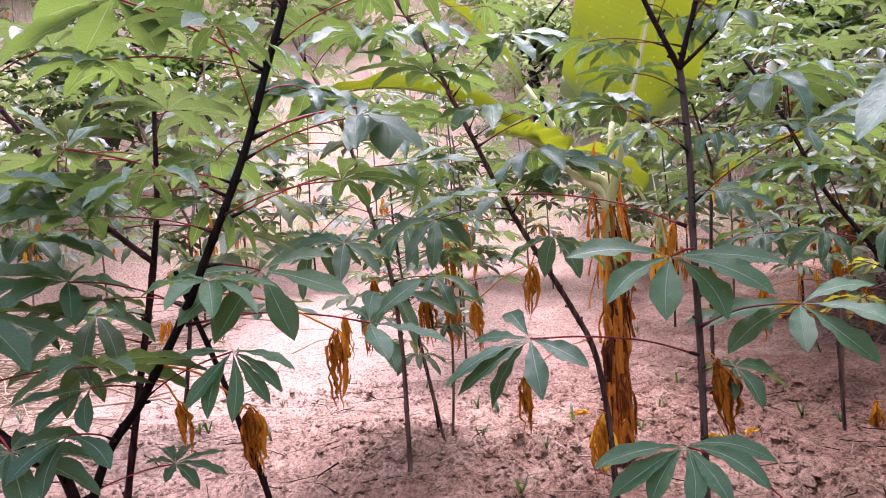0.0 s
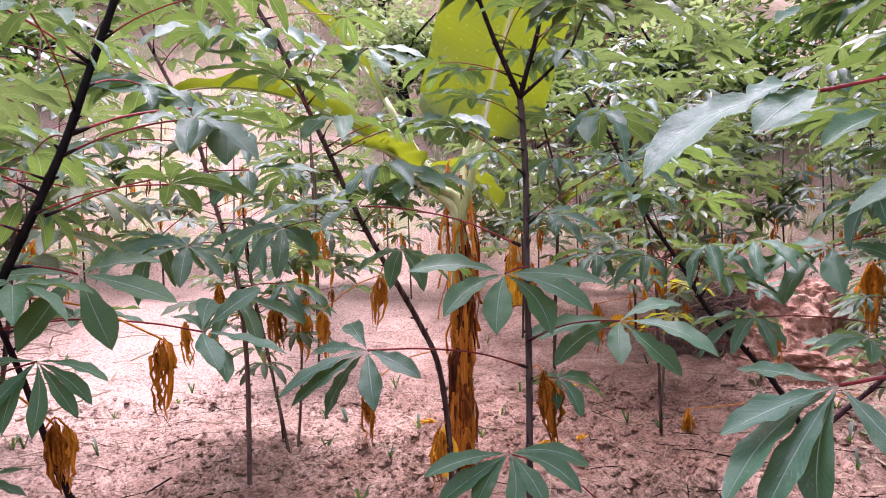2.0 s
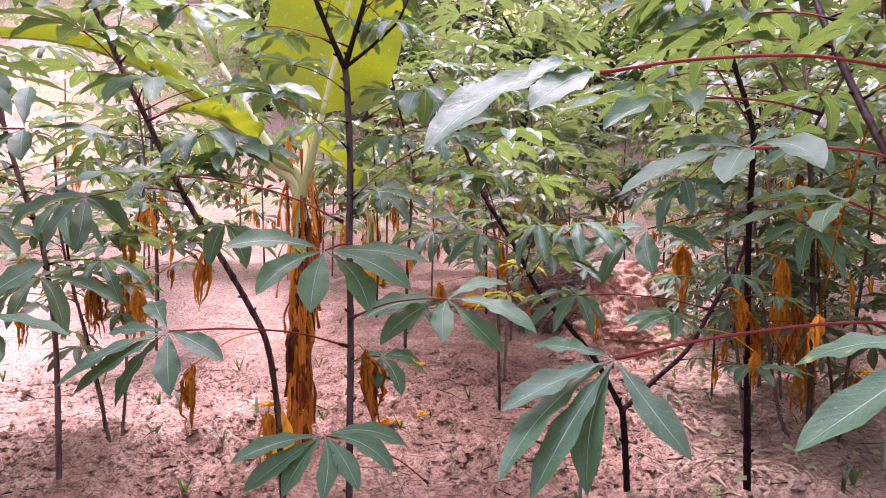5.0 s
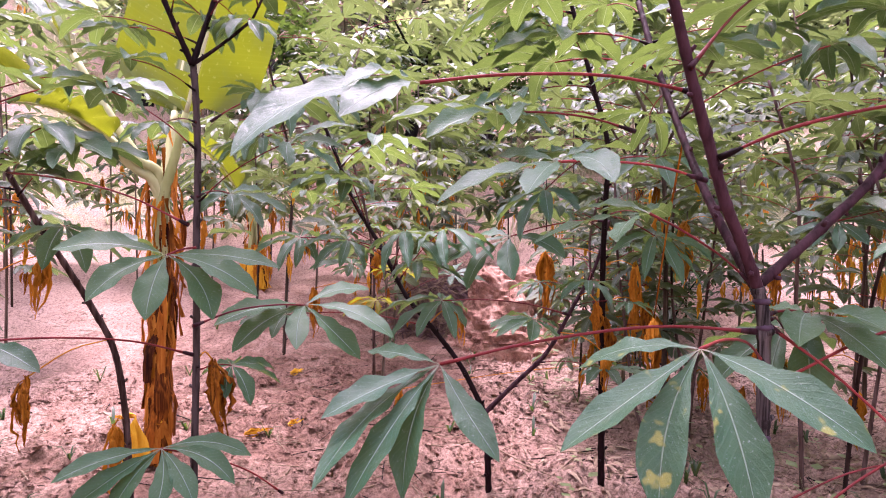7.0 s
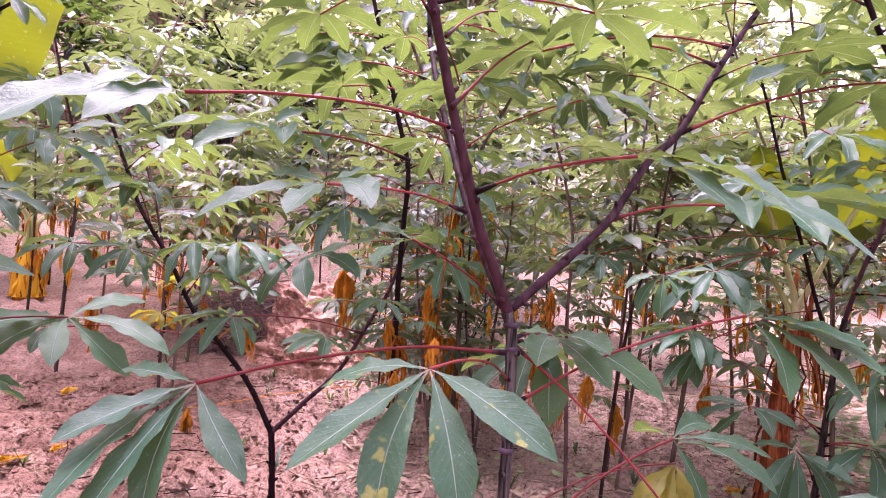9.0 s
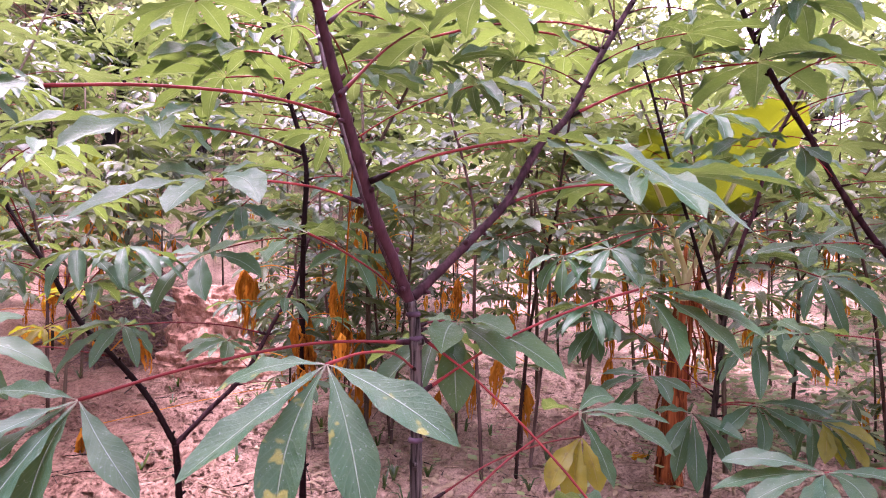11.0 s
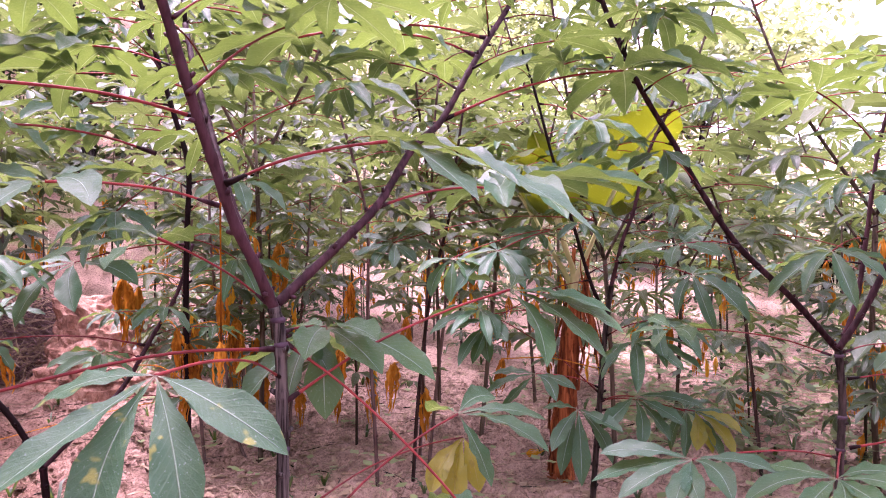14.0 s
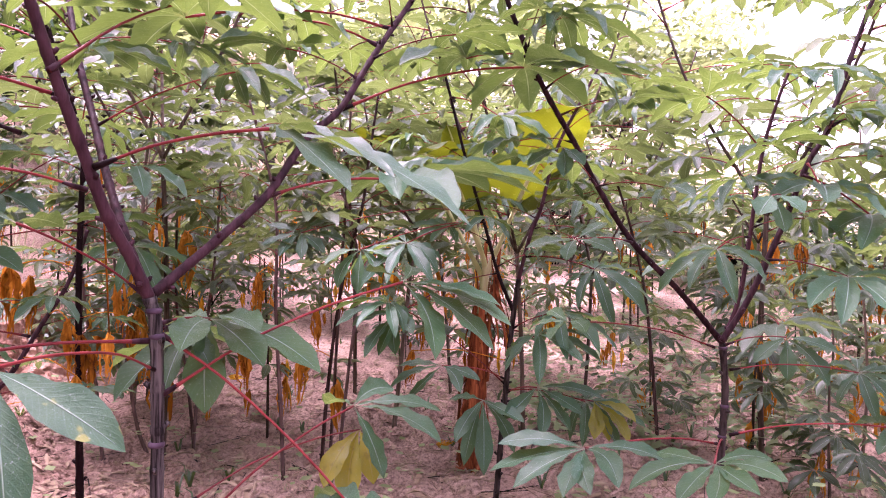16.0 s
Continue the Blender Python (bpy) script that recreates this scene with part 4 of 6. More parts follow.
leaf(plant, (1.789, 1.496, 1.212), (1.580, 1.574, 1.199), 0.221, 'M2', 0, 4, -128)
leaf(plant, (1.805, 1.478, 1.063), (1.830, 1.304, 1.063), 0.208, 'M3', 0, 4, -138)
leaf(plant, (1.769, 1.517, 1.303), (1.528, 1.630, 1.265), 0.221, 'F1', 0, 2, -126)
leaf(plant, (1.747, 1.540, 1.414), (1.800, 1.335, 1.419), 0.208, 'N1', 0, 4, -137)
leaf(plant, (1.721, 1.567, 1.543), (1.515, 1.642, 1.515), 0.233, 'M3', 0, 4, -126)
leaf(plant, (1.704, 1.586, 1.635), (1.731, 1.409, 1.591), 0.208, 'N2', 0, 4, -134)
withered(plant, (1.801, 1.484, 0.574), 0.225)
withered(plant, (1.931, 1.417, 0.606), 0.184)
withered(plant, (1.942, 1.479, 0.725), 0.188)
# added crown shoot out of view, there to shade the lower leaves
stalk(plant, 'branch', 0.0056, 0.0036, [(1.676, 1.615, 1.802), (1.650, 1.643, 2.097), (1.623, 1.670, 2.392)])
foliage(plant, 0, 13, 0.40, 0.150)
foliage(plant, 1, 8, 0.02, 0.170, True)
plant = cassava('cassava plant with a grey-green stem forking into purple branches', 'cassava plants in the field', (1.069, 0.464, -0.030))
stalk(plant, 'stem', 0.0093, 0.0087, [(1.069, 0.464, -0.030), (1.069, 0.464, 0.497), (1.069, 0.464, 0.571), (1.068, 0.465, 0.654), (1.066, 0.467, 0.737), (1.060, 0.473, 0.775)])
stalk(plant, 'branch', 0.0080, 0.0060, [(1.060, 0.473, 0.775), (1.025, 0.475, 0.835), (0.990, 0.477, 0.889), (0.954, 0.480, 0.971), (0.921, 0.480, 1.041), (0.888, 0.480, 1.121), (0.860, 0.473, 1.169), (0.832, 0.468, 1.227)])
stalk(plant, 'branch', 0.0070, 0.0054, [(1.072, 0.486, 0.776), (1.098, 0.560, 0.862), (1.135, 0.638, 0.955), (1.176, 0.718, 1.062), (1.202, 0.782, 1.165), (1.245, 0.860, 1.292)])
stalk(plant, 'branch', 0.0073, 0.0052, [(1.069, 0.478, 0.777), (1.167, 0.449, 0.856), (1.259, 0.427, 0.931), (1.344, 0.412, 1.032), (1.429, 0.398, 1.097), (1.514, 0.383, 1.204), (1.596, 0.371, 1.299), (1.688, 0.349, 1.413), (1.782, 0.324, 1.546)])
node_rings(plant, ((1.064, 0.469, 0.757), (1.068, 0.465, 0.722), (1.068, 0.465, 0.574)))
shaped_leaf(plant, (1.067, 0.466, 0.675), (0.733, 0.314, 0.747), 0.160, [(167, -30, 0.99), (-159, -51, 0.97), (-117, -49, 0.95), (-87, -20, 0.96), (115, -16, 0.74)], 0.23, 2, 15)
shaped_leaf(plant, (1.062, 0.471, 0.716), (0.703, 0.700, 0.664), 0.238, [(-168, -31, 0.99), (-160, -39, 0.95), (-142, -50, 0.79), (-94, -29, 0.74), (179, -17, 0.74), (98, -3, 0.74)], 0.175, 0, 11)
shaped_leaf(plant, (0.957, 0.493, 1.023), (0.637, 0.649, 1.024), 0.256, [(179, -25, 0.99), (-158, -24, 0.6), (-172, -12, 0.45)], 0.25, 0, 24, 0.9, -112)
shaped_leaf(plant, (0.982, 0.498, 0.915), (0.800, 0.580, 0.934), 0.172, [(163, -20, 0.99), (-147, -21, 0.78), (97, 4, 0.78), (0, 10, 0.78), (-103, -15, 0.78)], 0.26)
leaf(plant, (0.987, 0.625, 0.993), (0.807, 0.716, 1.013), 0.166, 'F1', 0, 2, -124)
shaped_leaf(plant, (1.057, 0.476, 0.777), (0.912, 0.530, 0.871), 0.161, [(155, -15, 0.99), (100, -1, 0.78), (-156, -17, 0.78), (28, -1, 0.78)], 0.23)
shaped_leaf(plant, (0.967, 0.471, 0.941), (1.075, 0.293, 0.998), 0.309, [(-120, -24, 0.74), (-91, -24, 0.99), (-105, -19, 0.74)], 0.19)
leaf(plant, (1.268, 0.440, 0.926), (1.470, 0.296, 0.969), 0.289, 'F2', 0, 8, -162)
leaf(plant, (1.441, 0.400, 1.100), (1.697, 0.123, 1.220), 0.266, 'M2', 0, 4, -171)
shaped_leaf(plant, (1.071, 0.462, 0.640), (1.396, 0.250, 0.788), 0.213, [(-128, -45, 0.78), (-99, -30, 0.97), (-96, -17, 0.99), (-93, -10, 0.86), (50, 4, 0.78), (22, 9, 0.78)], 0.23)
leaf(plant, (1.067, 0.466, 0.729), (1.198, 0.223, 0.469), 0.200, 'H1', 0, 20, -161)
shaped_leaf(plant, (1.111, 0.448, 0.433), (1.502, 0.400, 0.536), 0.200, [(-118, -47, 0.78), (-92, -14, 0.99), (-59, -5, 0.9), (-5, 2, 0.78), (52, -11, 0.78)], 0.26)
shaped_leaf(plant, (1.066, 0.467, 0.737), (1.173, 0.468, 0.735), 0.199, [(-80, -22, 0.99), (-106, -23, 0.74), (-154, -11, 0.74), (-143, -62, 0.74), (70, -10, 0.74), (-113, -2, 0.74)], 0.30)
leaf(plant, (1.072, 0.461, 0.733), (1.153, 0.491, 0.711), 0.147, 'H3', 90, 20, -147)
leaf(plant, (1.561, 0.387, 1.248), (1.474, 0.511, 1.287), 0.228, 'F1', 0, 2, -153)
leaf(plant, (0.902, 0.466, 1.043), (1.291, 0.561, 1.266), 0.196, 'M1', 0, 4, -148)
leaf(plant, (0.871, 0.455, 1.123), (1.013, 0.494, 1.206), 0.144, 'F2', 0, 2, -142)
leaf(plant, (1.029, 0.624, 1.120), (0.948, 0.710, 1.148), 0.159, 'M3', 0, 4, -131)
leaf(plant, (1.594, 0.381, 1.294), (1.183, 0.531, 1.201), 0.218, 'F3', 0, 2, -146)
shaped_leaf(plant, (1.131, 0.475, 0.465), (1.554, 0.414, 0.476), 0.149, [(164, -44, 0.9), (-165, -54, 0.99), (-128, -51, 0.78)], 0.33, 1)
withered(plant, (1.451, 0.978, 0.645), 0.115)
# mostly unseen shoots added on each branch, shading leaves and soil below
stalk(plant, 'branch', 0.0055, 0.0035, [(0.832, 0.468, 1.227), (0.762, 0.453, 1.509), (0.693, 0.438, 1.791)])
stalk(plant, 'branch', 0.0046, 0.0029, [(1.245, 0.860, 1.292), (1.300, 0.950, 1.590), (1.335, 1.010, 1.880)])
stalk(plant, 'branch', 0.0049, 0.0031, [(1.782, 0.324, 1.546), (1.871, 0.301, 1.814), (1.960, 0.279, 2.083)])
foliage(plant, 1, 5, 0.70, 0.150)
foliage(plant, 2, 5, 0.50, 0.140)
foliage(plant, 3, 8, 0.55, 0.150)
foliage(plant, 4, 8, 0.02, 0.170, True)
foliage(plant, 5, 8, 0.02, 0.170, True)
foliage(plant, 6, 8, 0.02, 0.170, True)
plant = cassava('cassava plant with a dark forked stem and wide branches', 'cassava plants in the field', (2.112, -0.266, -0.030))
stalk(plant, 'stem', 0.0095, 0.0083, [(2.112, -0.266, -0.030), (2.118, -0.276, 0.257), (2.121, -0.281, 0.402), (2.123, -0.285, 0.508), (2.119, -0.277, 0.624)])
stalk(plant, 'branch', 0.0075, 0.0052, [(2.119, -0.277, 0.624), (2.050, -0.180, 0.747), (1.977, -0.074, 0.865), (1.919, 0.002, 0.993), (1.877, 0.044, 1.080), (1.825, 0.108, 1.201), (1.779, 0.158, 1.326), (1.745, 0.186, 1.410), (1.710, 0.213, 1.487)])
stalk(plant, 'branch', 0.0075, 0.0052, [(2.047, -0.273, 0.637), (2.080, -0.336, 0.750), (2.117, -0.407, 0.924), (2.145, -0.455, 1.059), (2.171, -0.499, 1.141), (2.196, -0.541, 1.292), (2.227, -0.596, 1.458), (2.251, -0.634, 1.571)])
stalk(plant, 'branch', 0.0059, 0.0037, [(2.126, -0.284, 0.641), (2.139, -0.315, 0.745), (2.148, -0.334, 0.883), (2.160, -0.359, 1.091), (2.175, -0.395, 1.230), (2.186, -0.419, 1.299)])
node_rings(plant, ((2.119, -0.278, 0.612), (2.1225, -0.284, 0.470), (2.1205, -0.280, 0.395)), 0.97)
shaped_leaf(plant, (2.120, -0.281, 0.389), (1.848, -0.258, 0.408), 0.203, [(116, -16, 0.95), (153, -16, 0.78), (178, -13, 0.78), (-151, -2, 0.78), (-126, 4, 0.78), (51, -7, 0.78), (-50, -2, 0.78)], 0.22)
shaped_leaf(plant, (2.120, -0.281, 0.376), (1.916, 0.018, 0.386), 0.242, [(96, -19, 0.99), (128, -23, 0.81), (175, -17, 0.78), (-167, -13, 0.78), (-149, -8, 0.78), (-78, -7, 0.83), (91, -4, 0.88)], 0.22)
shaped_leaf(plant, (1.963, -0.075, 0.865), (1.853, 0.036, 0.869), 0.142, [(90, -10, 0.83), (178, -25, 0.78), (-121, -14, 0.78), (-32, 22, 0.78)], 0.28)
shaped_leaf(plant, (1.873, -0.004, 0.989), (1.778, 0.058, 1.065), 0.116, [(116, -30, 0.74), (-164, -54, 0.74), (-128, -32, 0.74)], 0.36)
shaped_leaf(plant, (1.788, 0.100, 1.193), (1.707, -0.006, 1.215), 0.150, [(78, 21, 0.74), (56, 6, 0.74), (-123, -29, 0.74), (-93, -56, 0.79), (-70, -10, 0.99)], 0.32)
shaped_leaf(plant, (2.106, -0.417, 0.950), (1.816, -0.352, 0.961), 0.097, [(-132, -68, 0.82), (-117, -32, 0.74), (151, -36, 0.74)], 0.50)
leaf(plant, (2.126, -0.332, 0.883), (1.990, -0.258, 0.854), 0.166, 'N1', 0, 16, 175)
leaf(plant, (2.163, -0.417, 1.294), (2.107, -0.411, 1.267), 0.163, 'F2', 0, 2, 170)
leaf(plant, (2.138, -0.358, 1.088), (1.981, -0.228, 1.199), 0.193, 'F3', 0, 2, 176)
leaf(plant, (2.121, -0.452, 1.056), (2.073, -0.470, 0.999), 0.210, 'F1', 0, 2, 169)
leaf(plant, (2.087, -0.371, 0.830), (1.981, -0.513, 0.800), 0.180, 'M2', 0, 15, 167)
leaf(plant, (2.053, -0.290, 0.571), (2.105, -0.561, 0.579), 0.175, 'N1', 0, 16, 166)
shaped_leaf(plant, (2.050, -0.282, 0.630), (2.177, -0.421, 0.641), 0.149, [(125, -34, 0.74), (179, -63, 0.74), (-129, -43, 0.99), (-116, -11, 0.81)], 0.30)
shaped_leaf(plant, (2.041, -0.258, 0.623), (1.868, 0.053, 0.683), 0.154, [(63, -12, 0.78), (171, -14, 0.78), (-152, -5, 0.78), (-38, -5, 0.78), (33, 7, 0.78)], 0.27)
leaf(plant, (1.765, 0.125, 1.257), (1.645, 0.230, 1.234), 0.189, 'F2', 0, 2, -167)
leaf(plant, (1.757, 0.141, 1.293), (1.733, 0.055, 1.326), 0.189, 'N1', 0, 4, -174)
leaf(plant, (2.116, -0.441, 1.030), (2.115, -0.578, 0.937), 0.210, 'M3', 0, 15, 166)
leaf(plant, (2.175, -0.505, 1.149), (2.174, -0.585, 1.178), 0.217, 'F2', 0, 2, 166)
leaf(plant, (2.052, -0.293, 0.419), (2.083, -0.645, 0.466), 0.220, 'F1', 0, 8, 163)
# two added shoots above the view, leafy to darken the growth beneath
stalk(plant, 'branch', 0.0049, 0.0031, [(1.710, 0.213, 1.487), (1.654, 0.258, 1.769), (1.597, 0.303, 2.050)])
stalk(plant, 'branch', 0.0049, 0.0031, [(2.251, -0.634, 1.571), (2.279, -0.681, 1.861), (2.306, -0.727, 2.151)])
foliage(plant, 1, 10, 0.35, 0.140)
foliage(plant, 2, 11, 0.25, 0.140)
foliage(plant, 3, 8, 0.30, 0.130)
foliage(plant, 4, 8, 0.02, 0.170, True)
foliage(plant, 5, 8, 0.02, 0.170, True)
plant = cassava('cassava plant with a dark fork beside the banana plant', 'cassava plants in the field', (2.407, 0.379, -0.030))
stalk(plant, 'stem', 0.0096, 0.0085, [(2.407, 0.379, -0.030), (2.409, 0.374, 0.047), (2.414, 0.364, 0.208), (2.424, 0.345, 0.495), (2.430, 0.333, 0.638), (2.437, 0.320, 0.745)])
stalk(plant, 'branch', 0.0067, 0.0044, [(2.437, 0.320, 0.745), (2.453, 0.288, 0.888), (2.468, 0.258, 0.977), (2.488, 0.219, 1.156), (2.519, 0.158, 1.299), (2.551, 0.093, 1.442)])
stalk(plant, 'branch', 0.0063, 0.0037, [(2.430, 0.333, 0.638), (2.407, 0.381, 0.763), (2.386, 0.424, 0.925), (2.359, 0.479, 1.122), (2.332, 0.535, 1.355), (2.313, 0.574, 1.498)])
shaped_leaf(plant, (2.420, 0.353, 0.423), (2.186, 0.482, 0.494), 0.176, [(133, -20, 0.99), (143, -39, 0.86), (-133, -24, 0.78), (-102, -12, 0.78), (94, -4, 0.78)], 0.23)
shaped_leaf(plant, (2.413, 0.367, 0.280), (2.239, 0.371, 0.393), 0.224, [(167, -32, 0.78), (172, -55, 0.9), (-159, -57, 0.99), (-118, -44, 0.82), (56, -11, 0.78), (-119, -10, 0.78)], 0.21)
leaf(plant, (2.428, 0.337, 0.584), (2.346, 0.165, 0.653), 0.205, 'N3', 0, 16, -173)
shaped_leaf(plant, (2.386, 0.424, 0.925), (2.083, 0.701, 0.834), 0.154, [(137, -24, 0.79), (151, -55, 0.9), (-162, -71, 0.89), (-104, -45, 0.74), (-80, -14, 0.77)], 0.26)
leaf(plant, (2.424, 0.345, 0.495), (2.316, 0.225, 0.587), 0.205, 'N1', 0, 16, -171)
leaf(plant, (2.386, 0.424, 0.925), (2.140, 0.581, 0.854), 0.205, 'N2', 0, 16, -160)
leaf(plant, (2.445, 0.304, 0.817), (2.391, 0.075, 0.785), 0.216, 'N3', 0, 16, -175)
leaf(plant, (2.421, 0.350, 0.387), (2.382, 0.092, 0.386), 0.194, 'N1', 0, 16, -175)
leaf(plant, (2.478, 0.239, 1.085), (2.296, 0.268, 1.119), 0.194, 'M2', 0, 4, -170)
leaf(plant, (2.420, 0.353, 0.405), (2.117, 0.627, 0.680), 0.182, 'N2', 0, 16, -159)
shaped_leaf(plant, (2.382, 0.432, 0.960), (2.109, 0.924, 0.880), 0.162, [(142, -21, 0.88), (171, -38, 0.74), (-147, -42, 0.74), (-103, -32, 0.74), (-47, -10, 0.93), (97, 11, 0.74), (-41, 18, 0.74)], 0.24)
shaped_leaf(plant, (2.407, 0.381, 0.763), (2.131, 0.604, 0.647), 0.168, [(151, -47, 0.99), (162, -57, 0.84), (-158, -66, 0.75), (-131, -22, 0.74), (135, -14, 0.85)], 0.26)
leaf(plant, (2.359, 0.479, 1.122), (2.178, 0.506, 1.103), 0.205, 'M3', 0, 4, -163)
leaf(plant, (2.336, 0.527, 1.319), (2.260, 0.342, 1.235), 0.205, 'N1', 0, 4, -168)
shaped_leaf(plant, (2.421, 0.350, 0.351), (2.350, 0.063, 0.397), 0.164, [(-119, -38, 0.99), (-136, -52, 0.78), (-170, -44, 0.78), (-107, -17, 0.85)], 0.28, 1)
shaped_leaf(plant, (2.421, 0.350, 0.378), (2.286, 0.219, 0.435), 0.203, [(-159, -49, 0.78), (-116, -40, 0.8), (-104, -21, 0.81), (152, -28, 0.78), (-72, -8, 0.99)], 0.23)
withered(plant, (2.470, 0.703, 0.481), 0.141)
foliage(plant, 1, 9, 0.20, 0.140)
foliage(plant, 2, 9, 0.20, 0.140)
plant = cassava('slender brown-stemmed cassava plant with withered lower leaves', 'cassava plants in the field', (2.236, 1.058, -0.030))
stalk(plant, 'stem', 0.0074, 0.0044, [(2.236, 1.058, -0.030), (2.235, 1.061, 0.031), (2.230, 1.072, 0.281), (2.221, 1.092, 0.626), (2.221, 1.094, 0.933), (2.204, 1.128, 1.125), (2.179, 1.179, 1.317)])
withered(plant, (2.194, 1.147, 0.741), 0.161)
withered(plant, (2.181, 1.173, 0.530), 0.207)
foliage(plant, 0, 15, 0.55, 0.15, True)
plant = cassava('slender brown-stemmed cassava plant with withered lower leaves', 'cassava plants in the field', (2.415, 1.036, -0.030))
stalk(plant, 'stem', 0.0074, 0.0044, [(2.415, 1.036, -0.030), (2.416, 1.033, -0.045), (2.427, 1.013, 0.323), (2.447, 0.974, 0.691), (2.478, 0.914, 0.977), (2.487, 0.895, 1.141), (2.502, 0.867, 1.386)])
withered(plant, (2.389, 1.090, 0.446), 0.196)
withered(plant, (2.408, 1.053, 0.610), 0.147)
foliage(plant, 0, 15, 0.55, 0.15, True)
plant = cassava('slender brown-stemmed cassava plant with withered lower leaves', 'cassava plants in the field', (2.611, 1.091, -0.030))
stalk(plant, 'stem', 0.0074, 0.0044, [(2.611, 1.091, -0.030), (2.613, 1.087, -0.120), (2.633, 1.048, 0.323), (2.649, 1.017, 0.677), (2.636, 1.046, 0.943), (2.583, 1.154, 1.276)])
foliage(plant, 0, 15, 0.55, 0.15, True)
plant = cassava('slender brown-stemmed cassava plant with withered lower leaves', 'cassava plants in the field', (3.085, -0.090, -0.030))
stalk(plant, 'stem', 0.0074, 0.0044, [(3.085, -0.090, -0.030), (3.080, -0.079, 0.103), (3.068, -0.054, 0.402), (3.053, -0.022, 0.679), (3.026, 0.034, 0.935), (2.993, 0.101, 1.148)])
foliage(plant, 0, 15, 0.55, 0.15, True)
plant = cassava('slender brown-stemmed cassava plant with withered lower leaves', 'cassava plants in the field', (2.525, 1.713, -0.030))
stalk(plant, 'stem', 0.0074, 0.0044, [(2.525, 1.713, -0.030), (2.526, 1.711, -0.169), (2.535, 1.694, 0.189), (2.550, 1.666, 0.475), (2.567, 1.633, 0.833), (2.574, 1.621, 1.119)])
withered(plant, (2.514, 1.739, 0.881), 0.286)
withered(plant, (2.554, 1.656, 0.260), 0.172)
foliage(plant, 0, 15, 0.55, 0.15, True)
plant = cassava('slender brown-stemmed cassava plant with withered lower leaves', 'cassava plants in the field', (2.438, 1.828, -0.030))
stalk(plant, 'stem', 0.0074, 0.0044, [(2.438, 1.828, -0.030), (2.427, 1.840, -0.023), (2.395, 1.874, 0.123), (2.361, 1.910, 0.466), (2.331, 1.941, 0.835), (2.323, 1.948, 1.131)])
withered(plant, (2.398, 1.869, 0.569), 0.267)
foliage(plant, 0, 15, 0.55, 0.15, True)
plant = cassava('slender brown-stemmed cassava plant with withered lower leaves', 'cassava plants in the field', (2.753, 1.195, -0.030))
stalk(plant, 'stem', 0.0074, 0.0044, [(2.753, 1.195, -0.030), (2.754, 1.193, -0.051), (2.768, 1.176, 0.458), (2.783, 1.158, 0.944), (2.794, 1.145, 1.360), (2.812, 1.125, 1.639)])
withered(plant, (2.769, 1.175, 0.273), 0.221)
foliage(plant, 0, 15, 0.55, 0.15, True)
plant = cassava('slender brown-stemmed cassava plant with withered lower leaves', 'cassava plants in the field', (2.633, 1.766, -0.030))
stalk(plant, 'stem', 0.0074, 0.0044, [(2.633, 1.766, -0.030), (2.629, 1.770, -0.168), (2.601, 1.798, 0.213), (2.567, 1.835, 0.569), (2.564, 1.836, 0.979), (2.577, 1.821, 1.236)])
foliage(plant, 0, 15, 0.55, 0.15, True)
plant = cassava('slender brown-stemmed cassava plant with withered lower leaves', 'cassava plants in the field', (1.527, 2.587, -0.030))
stalk(plant, 'stem', 0.0074, 0.0044, [(1.527, 2.587, -0.030), (1.525, 2.590, 0.161), (1.522, 2.595, 0.450), (1.517, 2.599, 0.716), (1.466, 2.602, 0.964), (1.392, 2.606, 1.191)])
withered(plant, (1.540, 2.599, 0.737), 0.213)
withered(plant, (1.241, 2.597, 0.579), 0.213)
foliage(plant, 0, 15, 0.55, 0.15, True)
plant = cassava('slender brown-stemmed cassava plant with withered lower leaves', 'cassava plants in the field', (2.305, 1.944, -0.030))
stalk(plant, 'stem', 0.0074, 0.0044, [(2.305, 1.944, -0.030), (2.302, 1.948, -0.007), (2.288, 1.968, 0.259), (2.263, 1.991, 0.525), (2.249, 2.010, 0.791), (2.297, 2.005, 1.011)])
withered(plant, (2.079, 2.064, 0.704), 0.239)
withered(plant, (2.295, 1.981, 0.558), 0.239)
withered(plant, (2.533, 1.893, 0.456), 0.452)
foliage(plant, 0, 15, 0.55, 0.15, True)
plant = cassava('slender brown-stemmed cassava plant with withered lower leaves', 'cassava plants in the field', (2.867, 2.153, -0.030))
stalk(plant, 'stem', 0.0074, 0.0044, [(2.867, 2.153, -0.030), (2.859, 2.158, -0.396), (2.817, 2.186, -0.140), (2.801, 2.208, 0.167), (2.787, 2.235, 0.576), (2.842, 2.230, 0.830)])
withered(plant, (1.664, 2.599, 0.102), 0.215)
foliage(plant, 0, 15, 0.55, 0.15, True)
plant = cassava('slender brown-stemmed cassava plant with withered lower leaves', 'cassava plants in the field', (-0.058, 2.865, -0.030))
stalk(plant, 'stem', 0.0074, 0.0044, [(-0.058, 2.865, -0.030), (-0.062, 2.869, -0.084), (-0.078, 2.886, 0.123), (-0.132, 2.920, 0.400), (-0.175, 2.945, 0.584), (-0.202, 2.967, 0.814), (-0.219, 2.981, 0.975)])
withered(plant, (-0.362, 3.005, 0.494), 0.166)
withered(plant, (0.022, 2.879, 0.628), 0.276)
foliage(plant, 0, 15, 0.55, 0.15, True)


